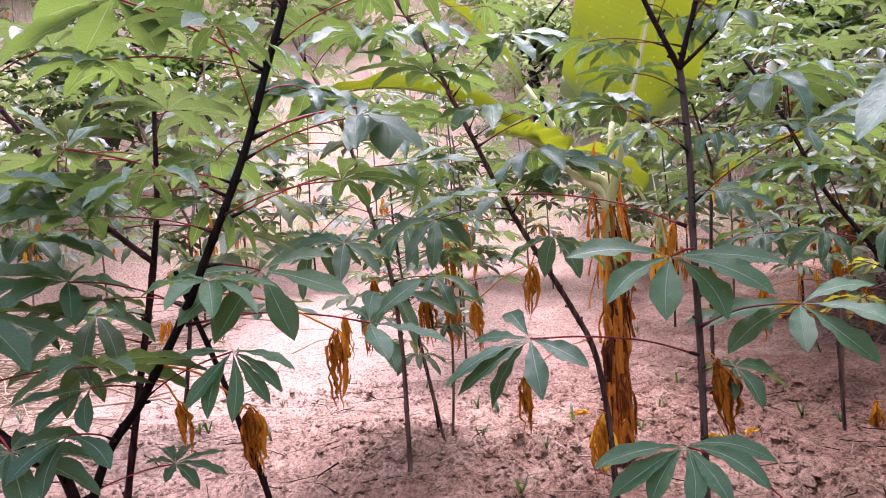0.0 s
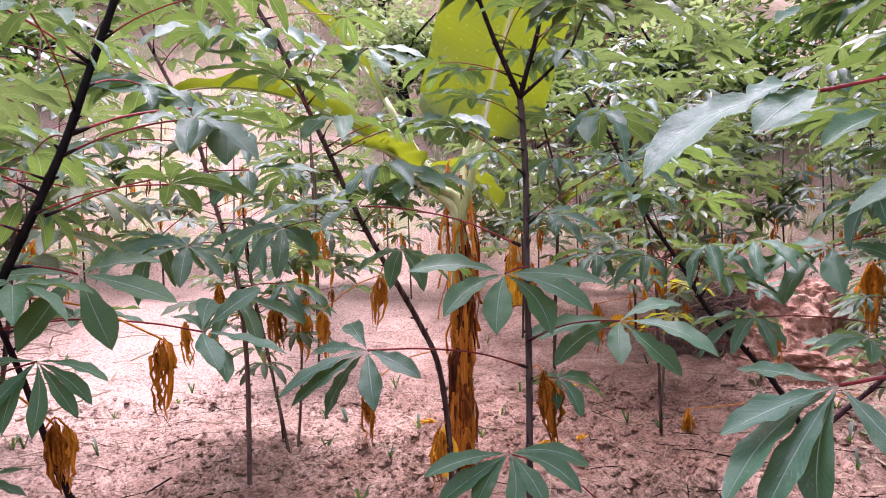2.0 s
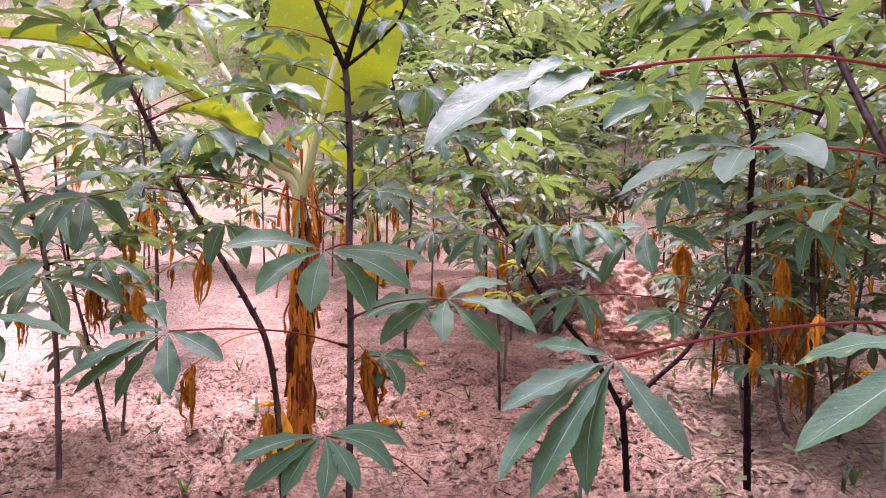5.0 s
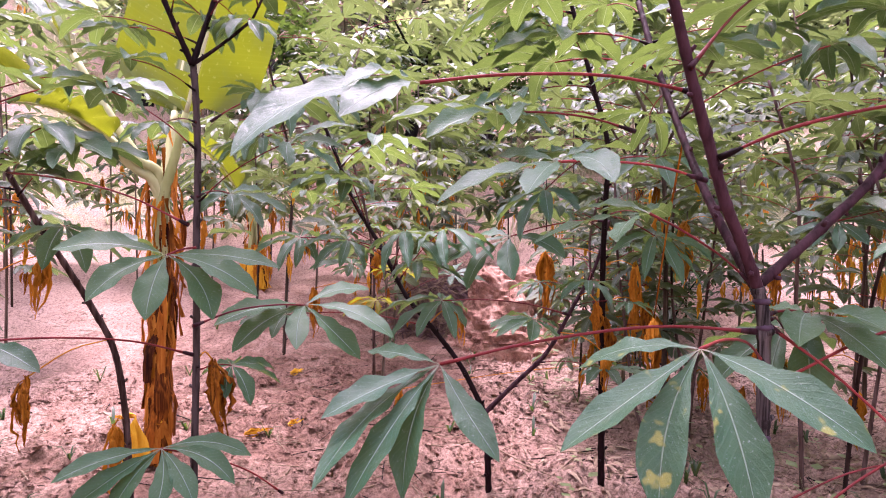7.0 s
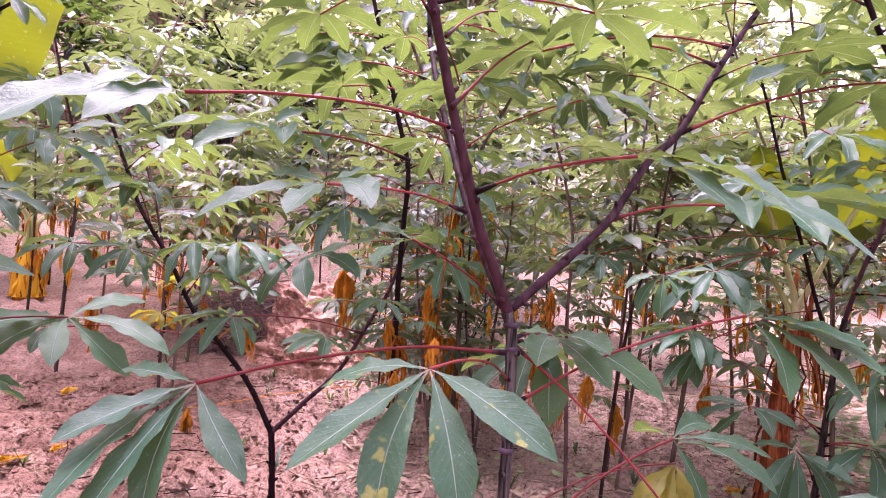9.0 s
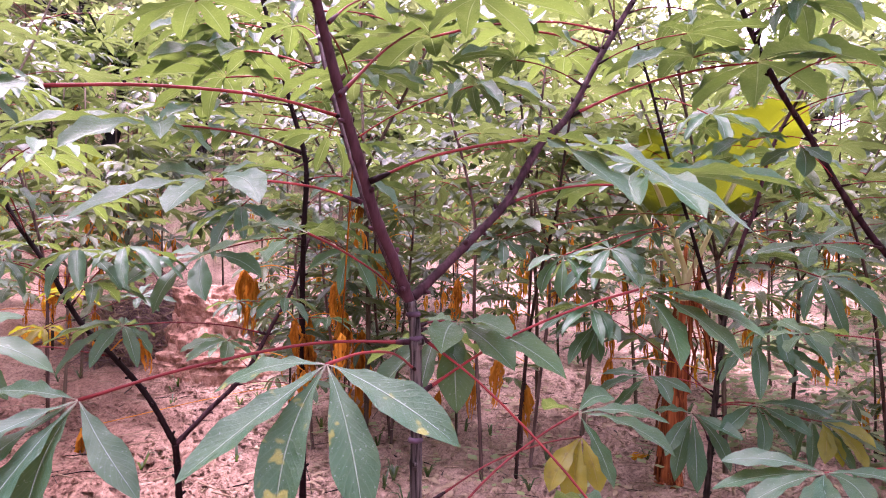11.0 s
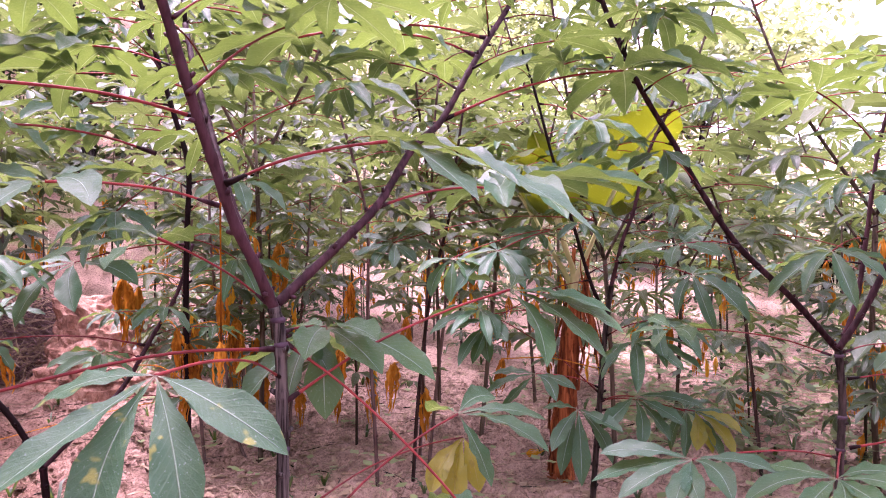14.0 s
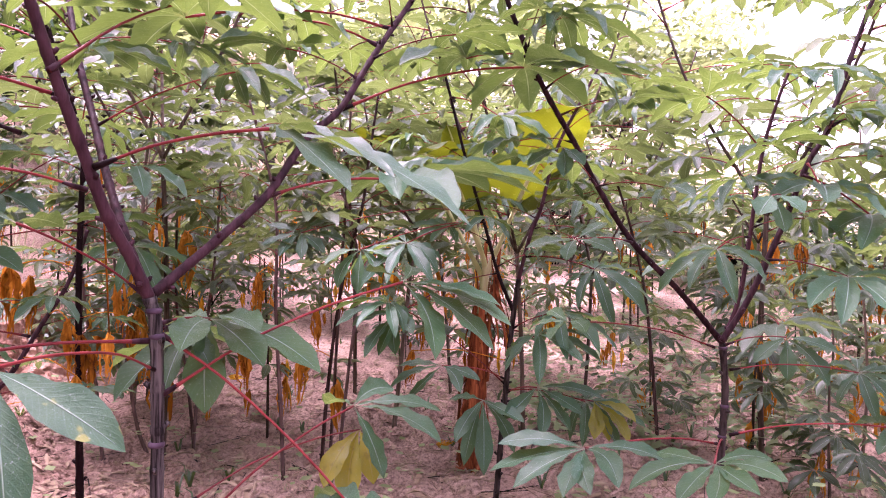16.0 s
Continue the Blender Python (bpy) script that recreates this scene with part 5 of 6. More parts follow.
# ---- banana plants ----
def banana_blade(length, width, lift, bow, seed, ragged=0.0):
    """A long blade along +x that starts at elevation lift and bows over; returns blade and midrib."""
    rng = random.Random(seed)
    rows, m = 34, 9
    verts, faces, uvs, rib = [], [], [], []
    x = z = 0.0
    for k in range(rows + 1):
        s = k / rows
        e = radians(lift - bow * s ** 1.3)
        w = width * 0.5 * min(1.0, (s * 9.0) ** 0.5) * min(1.0, ((1 - s) * 3.2) ** 0.7) + 0.002
        for j in range(m):
            c = j / (m - 1) * 2 - 1
            up = abs(c) * w * 0.55 - 0.3 * c * c * w + 0.010 * math.sin(s * 34 + c * 3) * abs(c)
            tear = ragged * rng.uniform(-1, 1) * abs(c) ** 3
            verts.append((x - math.sin(e) * up + tear, c * w, z + math.cos(e) * up))
            uvs.append((c * 0.5 + 0.5, s))
        rib.append(Vector((x + math.sin(e) * 0.004, 0, z - math.cos(e) * 0.004)))
        x += math.cos(e) * length / rows
        z += math.sin(e) * length / rows
    for k in range(rows):
        for j in range(m - 1):
            if ragged and rng.random() < 0.04:
                continue
            a = k * m + j
            faces.append((a, a + 1, a + m + 1, a + m))
    return verts, faces, uvs, rib


def banana(base, top, radius, leaves, label, dry, yellow=0.1, brown=0.62, husk=SHEATH, thick=0.024):
    """A banana plant: stem wrapped in torn brown sheaths, stalks and long blades.
    leaves: (azimuth, stalk rise, stalk length, blade length, width, bow, lean about y, lean about x)."""
    plant = tagged(new("banana_plant"), label, "banana plant")
    plant.matrix_basis = Matrix.Translation(base)
    up = Vector(top) - Vector(base)
    line = spline([Vector((0, 0, -0.04)), up * brown * 0.35, up * brown * 0.7, up * brown], 5)
    v, f_ = tube(line, [radius * (1.15 - 0.55 * k / (len(line) - 1)) for k in range(len(line))], 14)
    part("false_stem", mesh_of("false_stem", v, f_, husk), plant, "brown fibrous banana stem")
    rng = random.Random(int(base[0] * 100))
    for n in range(dry):
        # torn sheath strips lying against the stem and hanging off it
        s0 = rng.uniform(0.2, 1.05) * brown
        ang, wid, long = rng.uniform(0, 6.28), rng.uniform(0.005, 0.019), rng.uniform(0.25, 0.65)
        verts, faces = [], []
        rows = 12
        for k in range(rows + 1):
            s = k / rows
            h = max(0.02, s0 * up.length - s * long)
            c = up * (h / up.length)
            r = radius * (1.2 - 0.5 * h / up.length) + 0.005 + 0.03 * math.sin(s * 4 + n) ** 2 * s * (n % 3 == 0) + 0.012 * math.sin(s * 9 + n) ** 2 * s
            a = ang + 0.3 * math.sin(3 * s + n)
            for c2 in (-1, 0, 1):
                b = a + c2 * wid / max(r, 0.02)
                rr = r + (0.006 if c2 == 0 else rng.uniform(-0.003, 0.006))
                verts.append(c + Vector((math.cos(b) * rr, math.sin(b) * rr, rng.uniform(-0.004, 0.004))))
        for k in range(rows):
            for j in (0, 1):
                q = k * 3 + j
                faces.append((q, q + 1, q + 4, q + 3))
        part("dry_sheath", mesh_of("dry_sheath", verts, faces, DRY_YELLOW if rng.random() < yellow else husk if husk == SHEATH_RED or rng.random() < 0.9 else DRY), plant, "torn dry sheath")
    for n in range(26 if husk == SHEATH else 9):
        # curled dry ribbons hanging from the crown
        a, long, wid = rng.uniform(0, 6.28), rng.uniform(0.18, 0.42), rng.uniform(0.004, 0.009)
        foot = up * rng.uniform(brown, 1.18) + Vector((math.cos(a), math.sin(a), 0)) * 0.03
        verts, faces = [], []
        for k in range(11):
            s = k / 10
            c = foot + Vector((math.cos(a) * (0.05 * s + 0.015 * math.sin(8 * s + n)), math.sin(a) * (0.05 * s + 0.015 * math.cos(7 * s)), -s * long + 0.03 * math.sin(3.1 * s)))
            d = Vector((math.cos(a + 1.5 + 4 * s), math.sin(a + 1.5 + 4 * s), 0.2)) * wid
            verts += [c - d, c + Vector((d.y, -d.x, 0)) * 0.5, c + d]
        for k in range(10):
            for j in (0, 1):
                q = k * 3 + j
                faces.append((q, q + 1, q + 4, q + 3))
        part("dry_ribbon", mesh_of("dry_ribbon", verts, faces, DRY if n % 4 == 0 and husk == SHEATH else husk), plant, "curled dry leaf ribbon")
    for n, (az, rise, stalk_len, long, wide, bow, sway, tilt) in enumerate(leaves):
        a = radians(az)
        out = Vector((math.cos(a) * math.cos(radians(rise)), math.sin(a) * math.cos(radians(rise)), math.sin(radians(rise))))
        foot = up * (0.9 + 0.02 * n) + Vector((math.cos(a), math.sin(a), 0)) * radius * 0.4
        turned = Matrix.Rotation(radians(tilt), 4, "X") @ Matrix.Rotation(radians(sway), 4, "Y")
        swing = Matrix.Translation(foot) @ turned @ Matrix.Translation(-foot)
        tip = swing @ (foot + out * stalk_len)
        bv, bf, bu, rib = banana_blade(long, wide, rise, bow, 7 * n + int(az), 0.006)
        m = Matrix.Translation(tip) @ turned @ Matrix.Rotation(a, 4, "Z")
        ob = part("leaf", mesh_of("banana_blade", bv, bf, BANANA, bu), plant)
        ob.matrix_basis = m
        sv, sf = tube(spline([up * (brown - 0.12) + Vector((math.cos(a), math.sin(a), 0)) * radius * 0.5, foot, foot.lerp(tip, 0.5), tip], 4), [thick * (1 - 0.042 * k) for k in range(13)], 8)
        st = part("leaf_stalk", mesh_of("banana_stalk", sv, sf, BANANA_STEM), ob)
        st.matrix_parent_inverse = m.inverted()
        rv, rf = tube(rib, [0.0095 * (1 - 0.8 * k / (len(rib) - 1)) for k in range(len(rib))], 6)
        part("midrib", mesh_of("banana_midrib", rv, rf, BANANA_STEM), ob)
    return plant


young_banana = banana((0.60, 2.40, 0.0), (0.635, 2.50, 1.02), 0.024,
       [(-86, 80, 0.33, 1.15, 0.50, 40, 11, 0), (165, 66, 0.55, 1.0, 0.17, 60, -6, 0), (183, 42, 0.28, 0.95, 0.20, 64, 0, 0), (60, 70, 0.30, 1.2, 0.40, 70, 0, 0), (200, 35, 0.22, 0.32, 0.22, 50, 0, 0)],
       "young banana plant with a stem wrapped in torn brown sheaths", 130, 0.03, 0.8)
dead_v, dead_f, _ = shaped_blade(3, [(-110, -82, 1.0), (-60, -80, 0.9), (-150, -79, 0.8)], 0.36, 8)
dead = part("withered_leaf", mesh_of("dead_leaf", dead_v, dead_f, DRY_YELLOW), young_banana, "bright yellow-orange folded dead leaf")
dead.matrix_basis = Matrix.Translation(Vector((0.520, 2.298, 0.215)) - young_banana.matrix_basis.translation) @ Matrix.Scale(0.2, 4)
banana((2.74, 0.58, 0.0), (2.76, 0.53, 0.80), 0.026,
       [(95, 62, 0.30, 0.62, 0.24, 85, 0, 0), (225, 74, 0.27, 0.48, 0.28, 45, 0, 14), (192, 84, 0.2, 0.4, 0.11, 60, 0, -14), (170, 55, 0.25, 0.5, 0.2, 95, 0, 0)],
       "small banana plant with a reddish-brown dry stem", 50, 0.0, 0.86, SHEATH_RED, 0.013)
banana((1.83, 5.54, ground_height(1.83, 5.54)), (1.83, 5.54, ground_height(1.83, 5.54) + 0.62), 0.085,
       [(-20, 40, 0.35, 1.5, 0.45, 70, 0, 0), (80, 60, 0.25, 1.0, 0.32, 80, 0, 0), (200, 60, 0.3, 0.9, 0.3, 90, 0, 0)],
       "banana plant with bright yellow withered sheaths", 60, 0.85)


# ---- soil mound and brush pile ----
def mound(centre, rx, ry, height, label):
    """A heap of dug clay with a steep broken face and a crumbled foot."""
    verts, faces = [], []
    rows, cols = 64, 170
    for k in range(rows + 1):
        s = k / rows
        for j in range(cols):
            a = 2 * math.pi * j / cols
            # flat crown, steep face, then a skirt of fallen soil
            h = height * (1.0 - 0.10 * (s / 0.45) ** 2 if s < 0.45 else 0.90 - 0.62 * min(1.0, (s - 0.45) / 0.22) if s < 0.67 else 0.28 * (1 - (s - 0.67) / 0.33) ** 1.6) - 0.05 * s * (s > 0.9)
            p = Vector((centre[0] + rx * s * math.cos(a), centre[1] + ry * s * math.sin(a), centre[2] + h))
            j_ = noise.noise(p * 3.1) * 0.09 + noise.noise(p * 7) * 0.05 + abs(noise.noise(p * 15)) * 0.05 + noise.noise(p * 34) * 0.022
            face = 1.0 if 0.3 < s < 0.8 else 0.45
            verts.append(p + Vector((math.cos(a) * j_ * face, math.sin(a) * j_ * face, (j_ * 0.75 if s < 0.5 else j_ * 0.35) if s < 0.97 else 0)))
    for k in range(rows):
        for j in range(cols):
            j2 = (j + 1) % cols
            faces.append((k * cols + j, (k + 1) * cols + j, (k + 1) * cols + j2, k * cols + j2))
    return tagged(new("soil_mound", mesh_of("soil_mound", verts, faces, CLAY, smooth=False)), label, "soil mound")


mound((2.98, 3.50, ground_height(2.98, 3.50) - 0.02), 0.48, 0.55, 0.50, "steep mound of dug reddish clay")


def scatter(name, label, category, count, spot, piece, mat, seed):
    rng = random.Random(seed)
    verts, faces = [], []
    for n in range(count):
        pv, pf = piece(rng, spot(rng))
        i = len(verts)
        verts += pv
        faces += [tuple(q + i for q in f_) for f_ in pf]
    return tagged(new(name, mesh_of(name, verts, faces, mat, [(0.3, 0.5)] * len(verts), smooth=name != "soil_clods")), label, category, kind="stuff")


def twig(rng, p, long=(0.15, 0.5), thick=(0.0015, 0.004), steep=0.5):
    a, e = rng.uniform(0, 6.28), rng.uniform(-0.1, steep)
    d = Vector((math.cos(a) * math.cos(e), math.sin(a) * math.cos(e), math.sin(e))) * rng.uniform(*long)
    k = Vector((rng.uniform(-1, 1), rng.uniform(-1, 1), rng.uniform(-0.3, 0.5))) * d.length * 0.12
    r = rng.uniform(*thick)
    return tube([p - d * 0.5, p + k, p + d * 0.5], [r, r * 0.8, r * 0.4], 4, False)


def in_pile(rng):
    a, r = rng.uniform(0, 6.28), 0.5 * rng.random() ** 0.6
    x, y = 2.95 + r * math.cos(a), 4.20 + r * math.sin(a)
    return Vector((x, y, ground_height(x, y) + rng.uniform(0.0, 0.5) * (1 - r / 0.6)))


scatter("brush_pile", "heap of thin dry purplish twigs beside the mound", "brush pile", 700, in_pile, lambda g, p: twig(g, p, (0.2, 0.6), (0.002, 0.005), 0.8), BRUSH, 5)
scatter("pale_twigs", "pale bleached twigs lying over the brush heap", "twigs", 260, lambda g: in_pile(g) + Vector((-0.03, -0.06, 0.03)), lambda g, p: twig(g, p, (0.25, 0.6), (0.003, 0.006), 0.9), STRAW, 6)


def on_field(rng):
    a, r = rng.uniform(-0.5, 2.6), 1.0 + 4.2 * rng.random() ** 0.8
    x, y = 0.3 + r * math.cos(a), -0.1 + r * math.sin(a)
    return Vector((x, y, ground_height(x, y) + 0.006))


scatter("dry_litter", "scattered straw, thin twigs and leaf bits on the soil", "litter", 4200, on_field, lambda g, p: twig(g, p, (0.03, 0.25), (0.001, 0.003), 0.16), STRAW, 8)


def near_soil(rng):
    a, r = rng.uniform(-0.5, 2.6), 0.9 + 3.2 * rng.random() ** 0.85
    x, y = 0.3 + r * math.cos(a), -0.1 + r * math.sin(a)
    return Vector((x, y, ground_height(x, y) + 0.004))


def clod(rng, p):
    r = rng.uniform(0.004, 0.014) * (1 + rng.random() ** 7 * 2.6)
    dirs = [(1, 0, 0), (0, 1, 0), (-1, 0, 0), (0, -1, 0), (0, 0, 0.8), (0, 0, -0.6)]
    if noise.noise((p.x * 1.7, p.y * 1.7, 9.0)) < 0.0:
        r *= 0.5
    verts = [p + Vector(d) * r * rng.uniform(0.6, 1.2) for d in dirs]
    return verts, [(0, 1, 4), (1, 2, 4), (2, 3, 4), (3, 0, 4), (1, 0, 5), (2, 1, 5), (3, 2, 5), (0, 3, 5)]


scatter("dark_twigs", "thin dark twigs and root bits on the soil", "twigs", 520, near_soil, lambda g, p: twig(g, p, (0.04, 0.3), (0.0012, 0.0035), 0.2), BARK_GREY, 18)
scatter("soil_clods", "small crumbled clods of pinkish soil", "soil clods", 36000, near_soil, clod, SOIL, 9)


def weed(rng, p):
    """A low tuft of narrow blades."""
    verts, faces = [], []
    for n in range(rng.randrange(4, 9)):
        a, h, w = rng.uniform(0, 6.28), rng.uniform(0.03, 0.10), rng.uniform(0.002, 0.006)
        d, s = Vector((math.cos(a), math.sin(a), 0)), Vector((-math.sin(a), math.cos(a), 0)) * w
        i = len(verts)
        q = [p, p + d * h * 0.35 + Vector((0, 0, h * 0.7)), p + d * h * 0.9 + Vector((0, 0, h * 0.75))]
        verts += [q[0] - s, q[0] + s, q[1] + s, q[1] - s, q[2]]
        faces += [(i, i + 1, i + 2, i + 3), (i + 3, i + 2, i + 4)]
    return verts, faces


scatter("small_weeds", "low green weeds sprouting from the soil", "weeds", 160, on_field, weed, DARK_BUSH, 11)


def under_rows(rng):
    a, r = radians(rng.uniform(-30, 52)), 1.3 + 4.8 * rng.random() ** 0.75
    x, y = 0.3 + r * math.cos(a), -0.15 + r * math.sin(a)
    return Vector((x, y, ground_height(x, y) + 0.006))


def leaf_bit(rng, p):
    """A small curled scrap of dead leaf."""
    a, l, w = rng.uniform(0, 6.28), rng.uniform(0.012, 0.05), rng.uniform(0.004, 0.012)
    d, q = Vector((math.cos(a), math.sin(a), rng.uniform(-0.1, 0.3))) * l, Vector((-math.sin(a), math.cos(a), rng.uniform(-0.4, 0.4))) * w
    up = Vector((0, 0, rng.uniform(0.002, 0.012)))
    return [p - d, p + q + up, p + d, p - q + up * 0.4, p + up * 1.6], [(0, 4, 1), (1, 4, 2), (2, 4, 3), (3, 4, 0)]


def broad_weed(rng, p):
    """A low seedling with a few rounded leaves on short stalks."""
    verts, faces = [], []
    for n in range(rng.randrange(3, 8)):
        a, h, l = rng.uniform(0, 6.28), rng.uniform(0.02, 0.12), rng.uniform(0.02, 0.05)
        d, q = Vector((math.cos(a), math.sin(a), 0.15)), Vector((-math.sin(a), math.cos(a), 0)) * l * 0.42
        c = p + d * h * 0.5 + Vector((0, 0, h))
        i = len(verts)
        verts += [p - q * 0.03, p + q * 0.03, c, c + d * l * 0.5 + q, c + d * l, c + d * l * 0.5 - q]
        faces += [(i, i + 1, i + 2), (i + 2, i + 3, i + 4), (i + 2, i + 4, i + 5)]
    return verts, faces


def open_side(rng):
    a, r = radians(rng.uniform(-30, 14)), 2.5 + 4.5 * rng.random() ** 0.8
    x, y = 0.3 + r * math.cos(a), -0.15 + r * math.sin(a)
    return Vector((x, y, ground_height(x, y)))


def tall_weed(rng, p):
    """A leafy weed: thin stem with narrow oval leaves up its length."""
    verts, faces = [], []
    height, lean = rng.uniform(0.08, 0.38), Vector((rng.uniform(-0.2, 0.2), rng.uniform(-0.2, 0.2), 1))
    for n in range(rng.randrange(7, 15)):
        a, l = rng.uniform(0, 6.28), rng.uniform(0.03, 0.075)
        d, q = Vector((math.cos(a), math.sin(a), rng.uniform(-0.3, 0.5))), Vector((-math.sin(a), math.cos(a), 0)) * l * 0.3
        c = p + lean * height * rng.uniform(0.2, 1.0)
        i = len(verts)
        verts += [c, c + d * l * 0.5 + q, c + d * l, c + d * l * 0.5 - q]
        faces += [(i, i + 1, i + 2), (i, i + 2, i + 3)]
    i, side = len(verts), Vector((0.002, 0.001, 0))
    verts += [p - side, p + side, p + lean * height]
    faces.append((i, i + 1, i + 2))
    return verts, faces


def old_heap(rng):
    x, y = -2.55 + rng.gauss(0, 0.55), 4.1 + rng.gauss(0, 0.5)
    return Vector((x, y, ground_height(x, y) + rng.uniform(0.0, 0.14)))


scatter("leaf_litter", "pale dry leaf scraps strewn under the rows", "litter", 5200, under_rows, leaf_bit, STRAW, 13)
scatter("seedlings", "low broad-leaved green weeds under the rows", "weeds", 330, under_rows, broad_weed, BUSH, 14)
scatter("undergrowth", "green weeds growing on the soil under the cassava", "weeds", 620, open_side, tall_weed, BUSH, 16)
scatter("undergrowth", "dark green weeds growing on the soil under the cassava", "weeds", 160, open_side, tall_weed, DARK_BUSH, 17)
scatter("old_stalks", "heap of bleached dry stalks at the field edge", "dry stalks", 420, old_heap, lambda g, p: twig(g, p, (0.3, 0.9), (0.003, 0.008), 0.25), STRAW, 15)


def on_bank(rng):
    a, r = rng.uniform(-1.9, 3.2), 7.2 + 8.0 * rng.random()
    x, y = 0.3 + r * math.cos(a), -0.1 + r * math.sin(a)
    return Vector((x, y, ground_height(x, y)))


def tall_tuft(rng, p):
    verts, faces = [], []
    for n in range(12):
        a, h, w = rng.uniform(0, 6.28), rng.uniform(0.10, 0.38), rng.uniform(0.002, 0.005)
        d, s = Vector((math.cos(a), math.sin(a), 0)), Vector((-math.sin(a), math.cos(a), 0)) * w
        i = len(verts)
        q = [p, p + d * h * 0.3 + Vector((0, 0, h * 0.75)), p + d * h * 0.85 + Vector((0, 0, h * 0.7))]
        verts += [q[0] - s, q[0] + s, q[1] + s, q[1] - s, q[2]]
        faces += [(i, i + 1, i + 2, i + 3), (i + 3, i + 2, i + 4)]
    return verts, faces


scatter("bank_grass", "tall rough grass on the bank beyond the field", "grass", 3000, on_bank, tall_tuft, GRASS, 12)


# ---- more cassava plants filling the field behind ----
def random_plant(seed, height, forks, leaves, size, label):
    rng = random.Random(seed)
    plant = cassava(label, "cassava plants in the field", (0, 0, 0))
    lean = Vector((rng.uniform(-0.12, 0.12), rng.uniform(-0.12, 0.12), 0))
    fork = height * rng.uniform(0.4, 0.6)
    p0, p1 = Vector((0, 0, -0.03)), Vector((0, 0, fork)) + lean * fork
    stalk(plant, "stem", 0.0095, 0.008, [p0, p0.lerp(p1, 0.5) + Vector((0.01, 0.01, 0)), p1])
    a0 = rng.uniform(0, 6.28)
    for n in range(forks):
        a = a0 + 6.28 * n / forks + rng.uniform(-0.3, 0.3)
        d = Vector((math.cos(a) * 0.45, math.sin(a) * 0.45, 1.0)) * (height - fork)
        stalk(plant, "branch", 0.0062, 0.0038, [p1, p1 + d * 0.5 + Vector((math.cos(a), math.sin(a), 0)) * 0.05, p1 + d])
        foliage(plant, n + 1, leaves, 0.1, size, True)
    foliage(plant, 0, 4, 0.6, size, True)
    for n in range(7):
        a = rng.uniform(0, 6.28)
        withered(plant, p1 * rng.uniform(0.5, 1.0) + Vector((math.cos(a), math.sin(a), 0)) * rng.uniform(0.07, 0.24), rng.uniform(0.09, 0.17), True, rng.random() < 0.2)
    return plant


TEMPLATES = [random_plant(70 + k, h, f_, n, s, lab) for k, (h, f_, n, s, lab) in enumerate((
    (1.75, 2, 10, 0.20, "cassava plant with a forked pale grey stem and full green crown"),
    (1.95, 3, 9, 0.20, "tall cassava plant with pale grey stem and three leafy branches"),
    (1.4, 2, 8, 0.19, "smaller pale-stemmed cassava plant with drooping green leaves"),
    (2.0, 3, 9, 0.21, "tall pale-stemmed cassava plant with dense green foliage")))]


def field_spots():
    rng = random.Random(4)
    near, far = [], []
    for i in range(-11, 14):
        for j in range(-6, 15):
            x, y = 0.2 + 0.70 * i + rng.uniform(-0.2, 0.2), 0.3 + 0.70 * j + rng.uniform(-0.2, 0.2)
            r, a = math.hypot(x - 0.25, y + 0.1), math.degrees(math.atan2(y + 0.1, x - 0.25))
            # behind the viewpoint: unseen plants, added to shade near soil and close the field
            behind = not -62 < a < 152
            if r < (1.9 if behind else 2.75) or r > (4.0 if behind else 7.2):
                continue
            # thin growth towards the open sky
            if -16 < a < 1 and r > 3.3 and rng.random() < 0.5:
                continue
            if r > 3.3 and rng.random() < 0.2:
                continue
            # the open strip of bare soil
            if 76 < a < 142 and (r < 3.3 or r < 6.2 and rng.random() < 0.7) or 60 < a <= 76 and r < 3.4 or 44 < a < 60 and r < 3.1 or math.hypot(x - 2.9, y - 3.3) < 0.75 or r < 4.5 and abs(x * 0.748 - y * 0.663) < 0.3:
                continue
            (near if r < 4.3 and not behind else far).append((x, y, rng.uniform(0, 360), rng.uniform(0.85, 1.15)))
    return near, far


NEAR_SPOTS, FAR_SPOTS = field_spots()
for n, (x, y, turn, grow) in enumerate(NEAR_SPOTS[4:]):
    copy_thing(TEMPLATES[n % 4], pose(x, y, ground_height(x, y), 0, 0, turn) @ Matrix.Scale(grow, 4))
for n, t_ in enumerate(TEMPLATES):
    x, y, turn, grow = NEAR_SPOTS[n]
    t_.matrix_basis = pose(x, y, ground_height(x, y), 0, 0, turn)


# ---- trees and shrubs closing the view ----
def crown_mesh(seed, rx, rz, count, size, mat=BUSH):
    """Many small leaves in uneven clumps."""
    rng = random.Random(seed)
    verts, faces, uvs = [], [], []
    clumps = [Vector((rng.gauss(0, 0.5) * rx, rng.gauss(0, 0.5) * rx, rng.gauss(0, 0.45) * rz)) for _ in range(26)]
    for n in range(count):
        c = rng.choice(clumps)
        p = c + Vector((rng.gauss(0, 1), rng.gauss(0, 1), rng.gauss(0, 0.7))) * rx * 0.17
        a, e, l = rng.uniform(0, 6.28), rng.uniform(-0.9, 0.4), size * rng.uniform(0.6, 1.3)
        d = Vector((math.cos(a) * math.cos(e), math.sin(a) * math.cos(e), math.sin(e))) * l
        s = Vector((-math.sin(a), math.cos(a), rng.uniform(-0.4, 0.4))) * l * 0.22
        i = len(verts)
        verts += [p, p + d * 0.5 + s, p + d, p + d * 0.5 - s]
        uvs += [(0.5, 0), (1, 0.5), (0.5, 1), (0, 0.5)]
        faces.append((i, i + 1, i + 2, i + 3))
    return mesh_of("crown", verts, faces, mat, uvs, False)


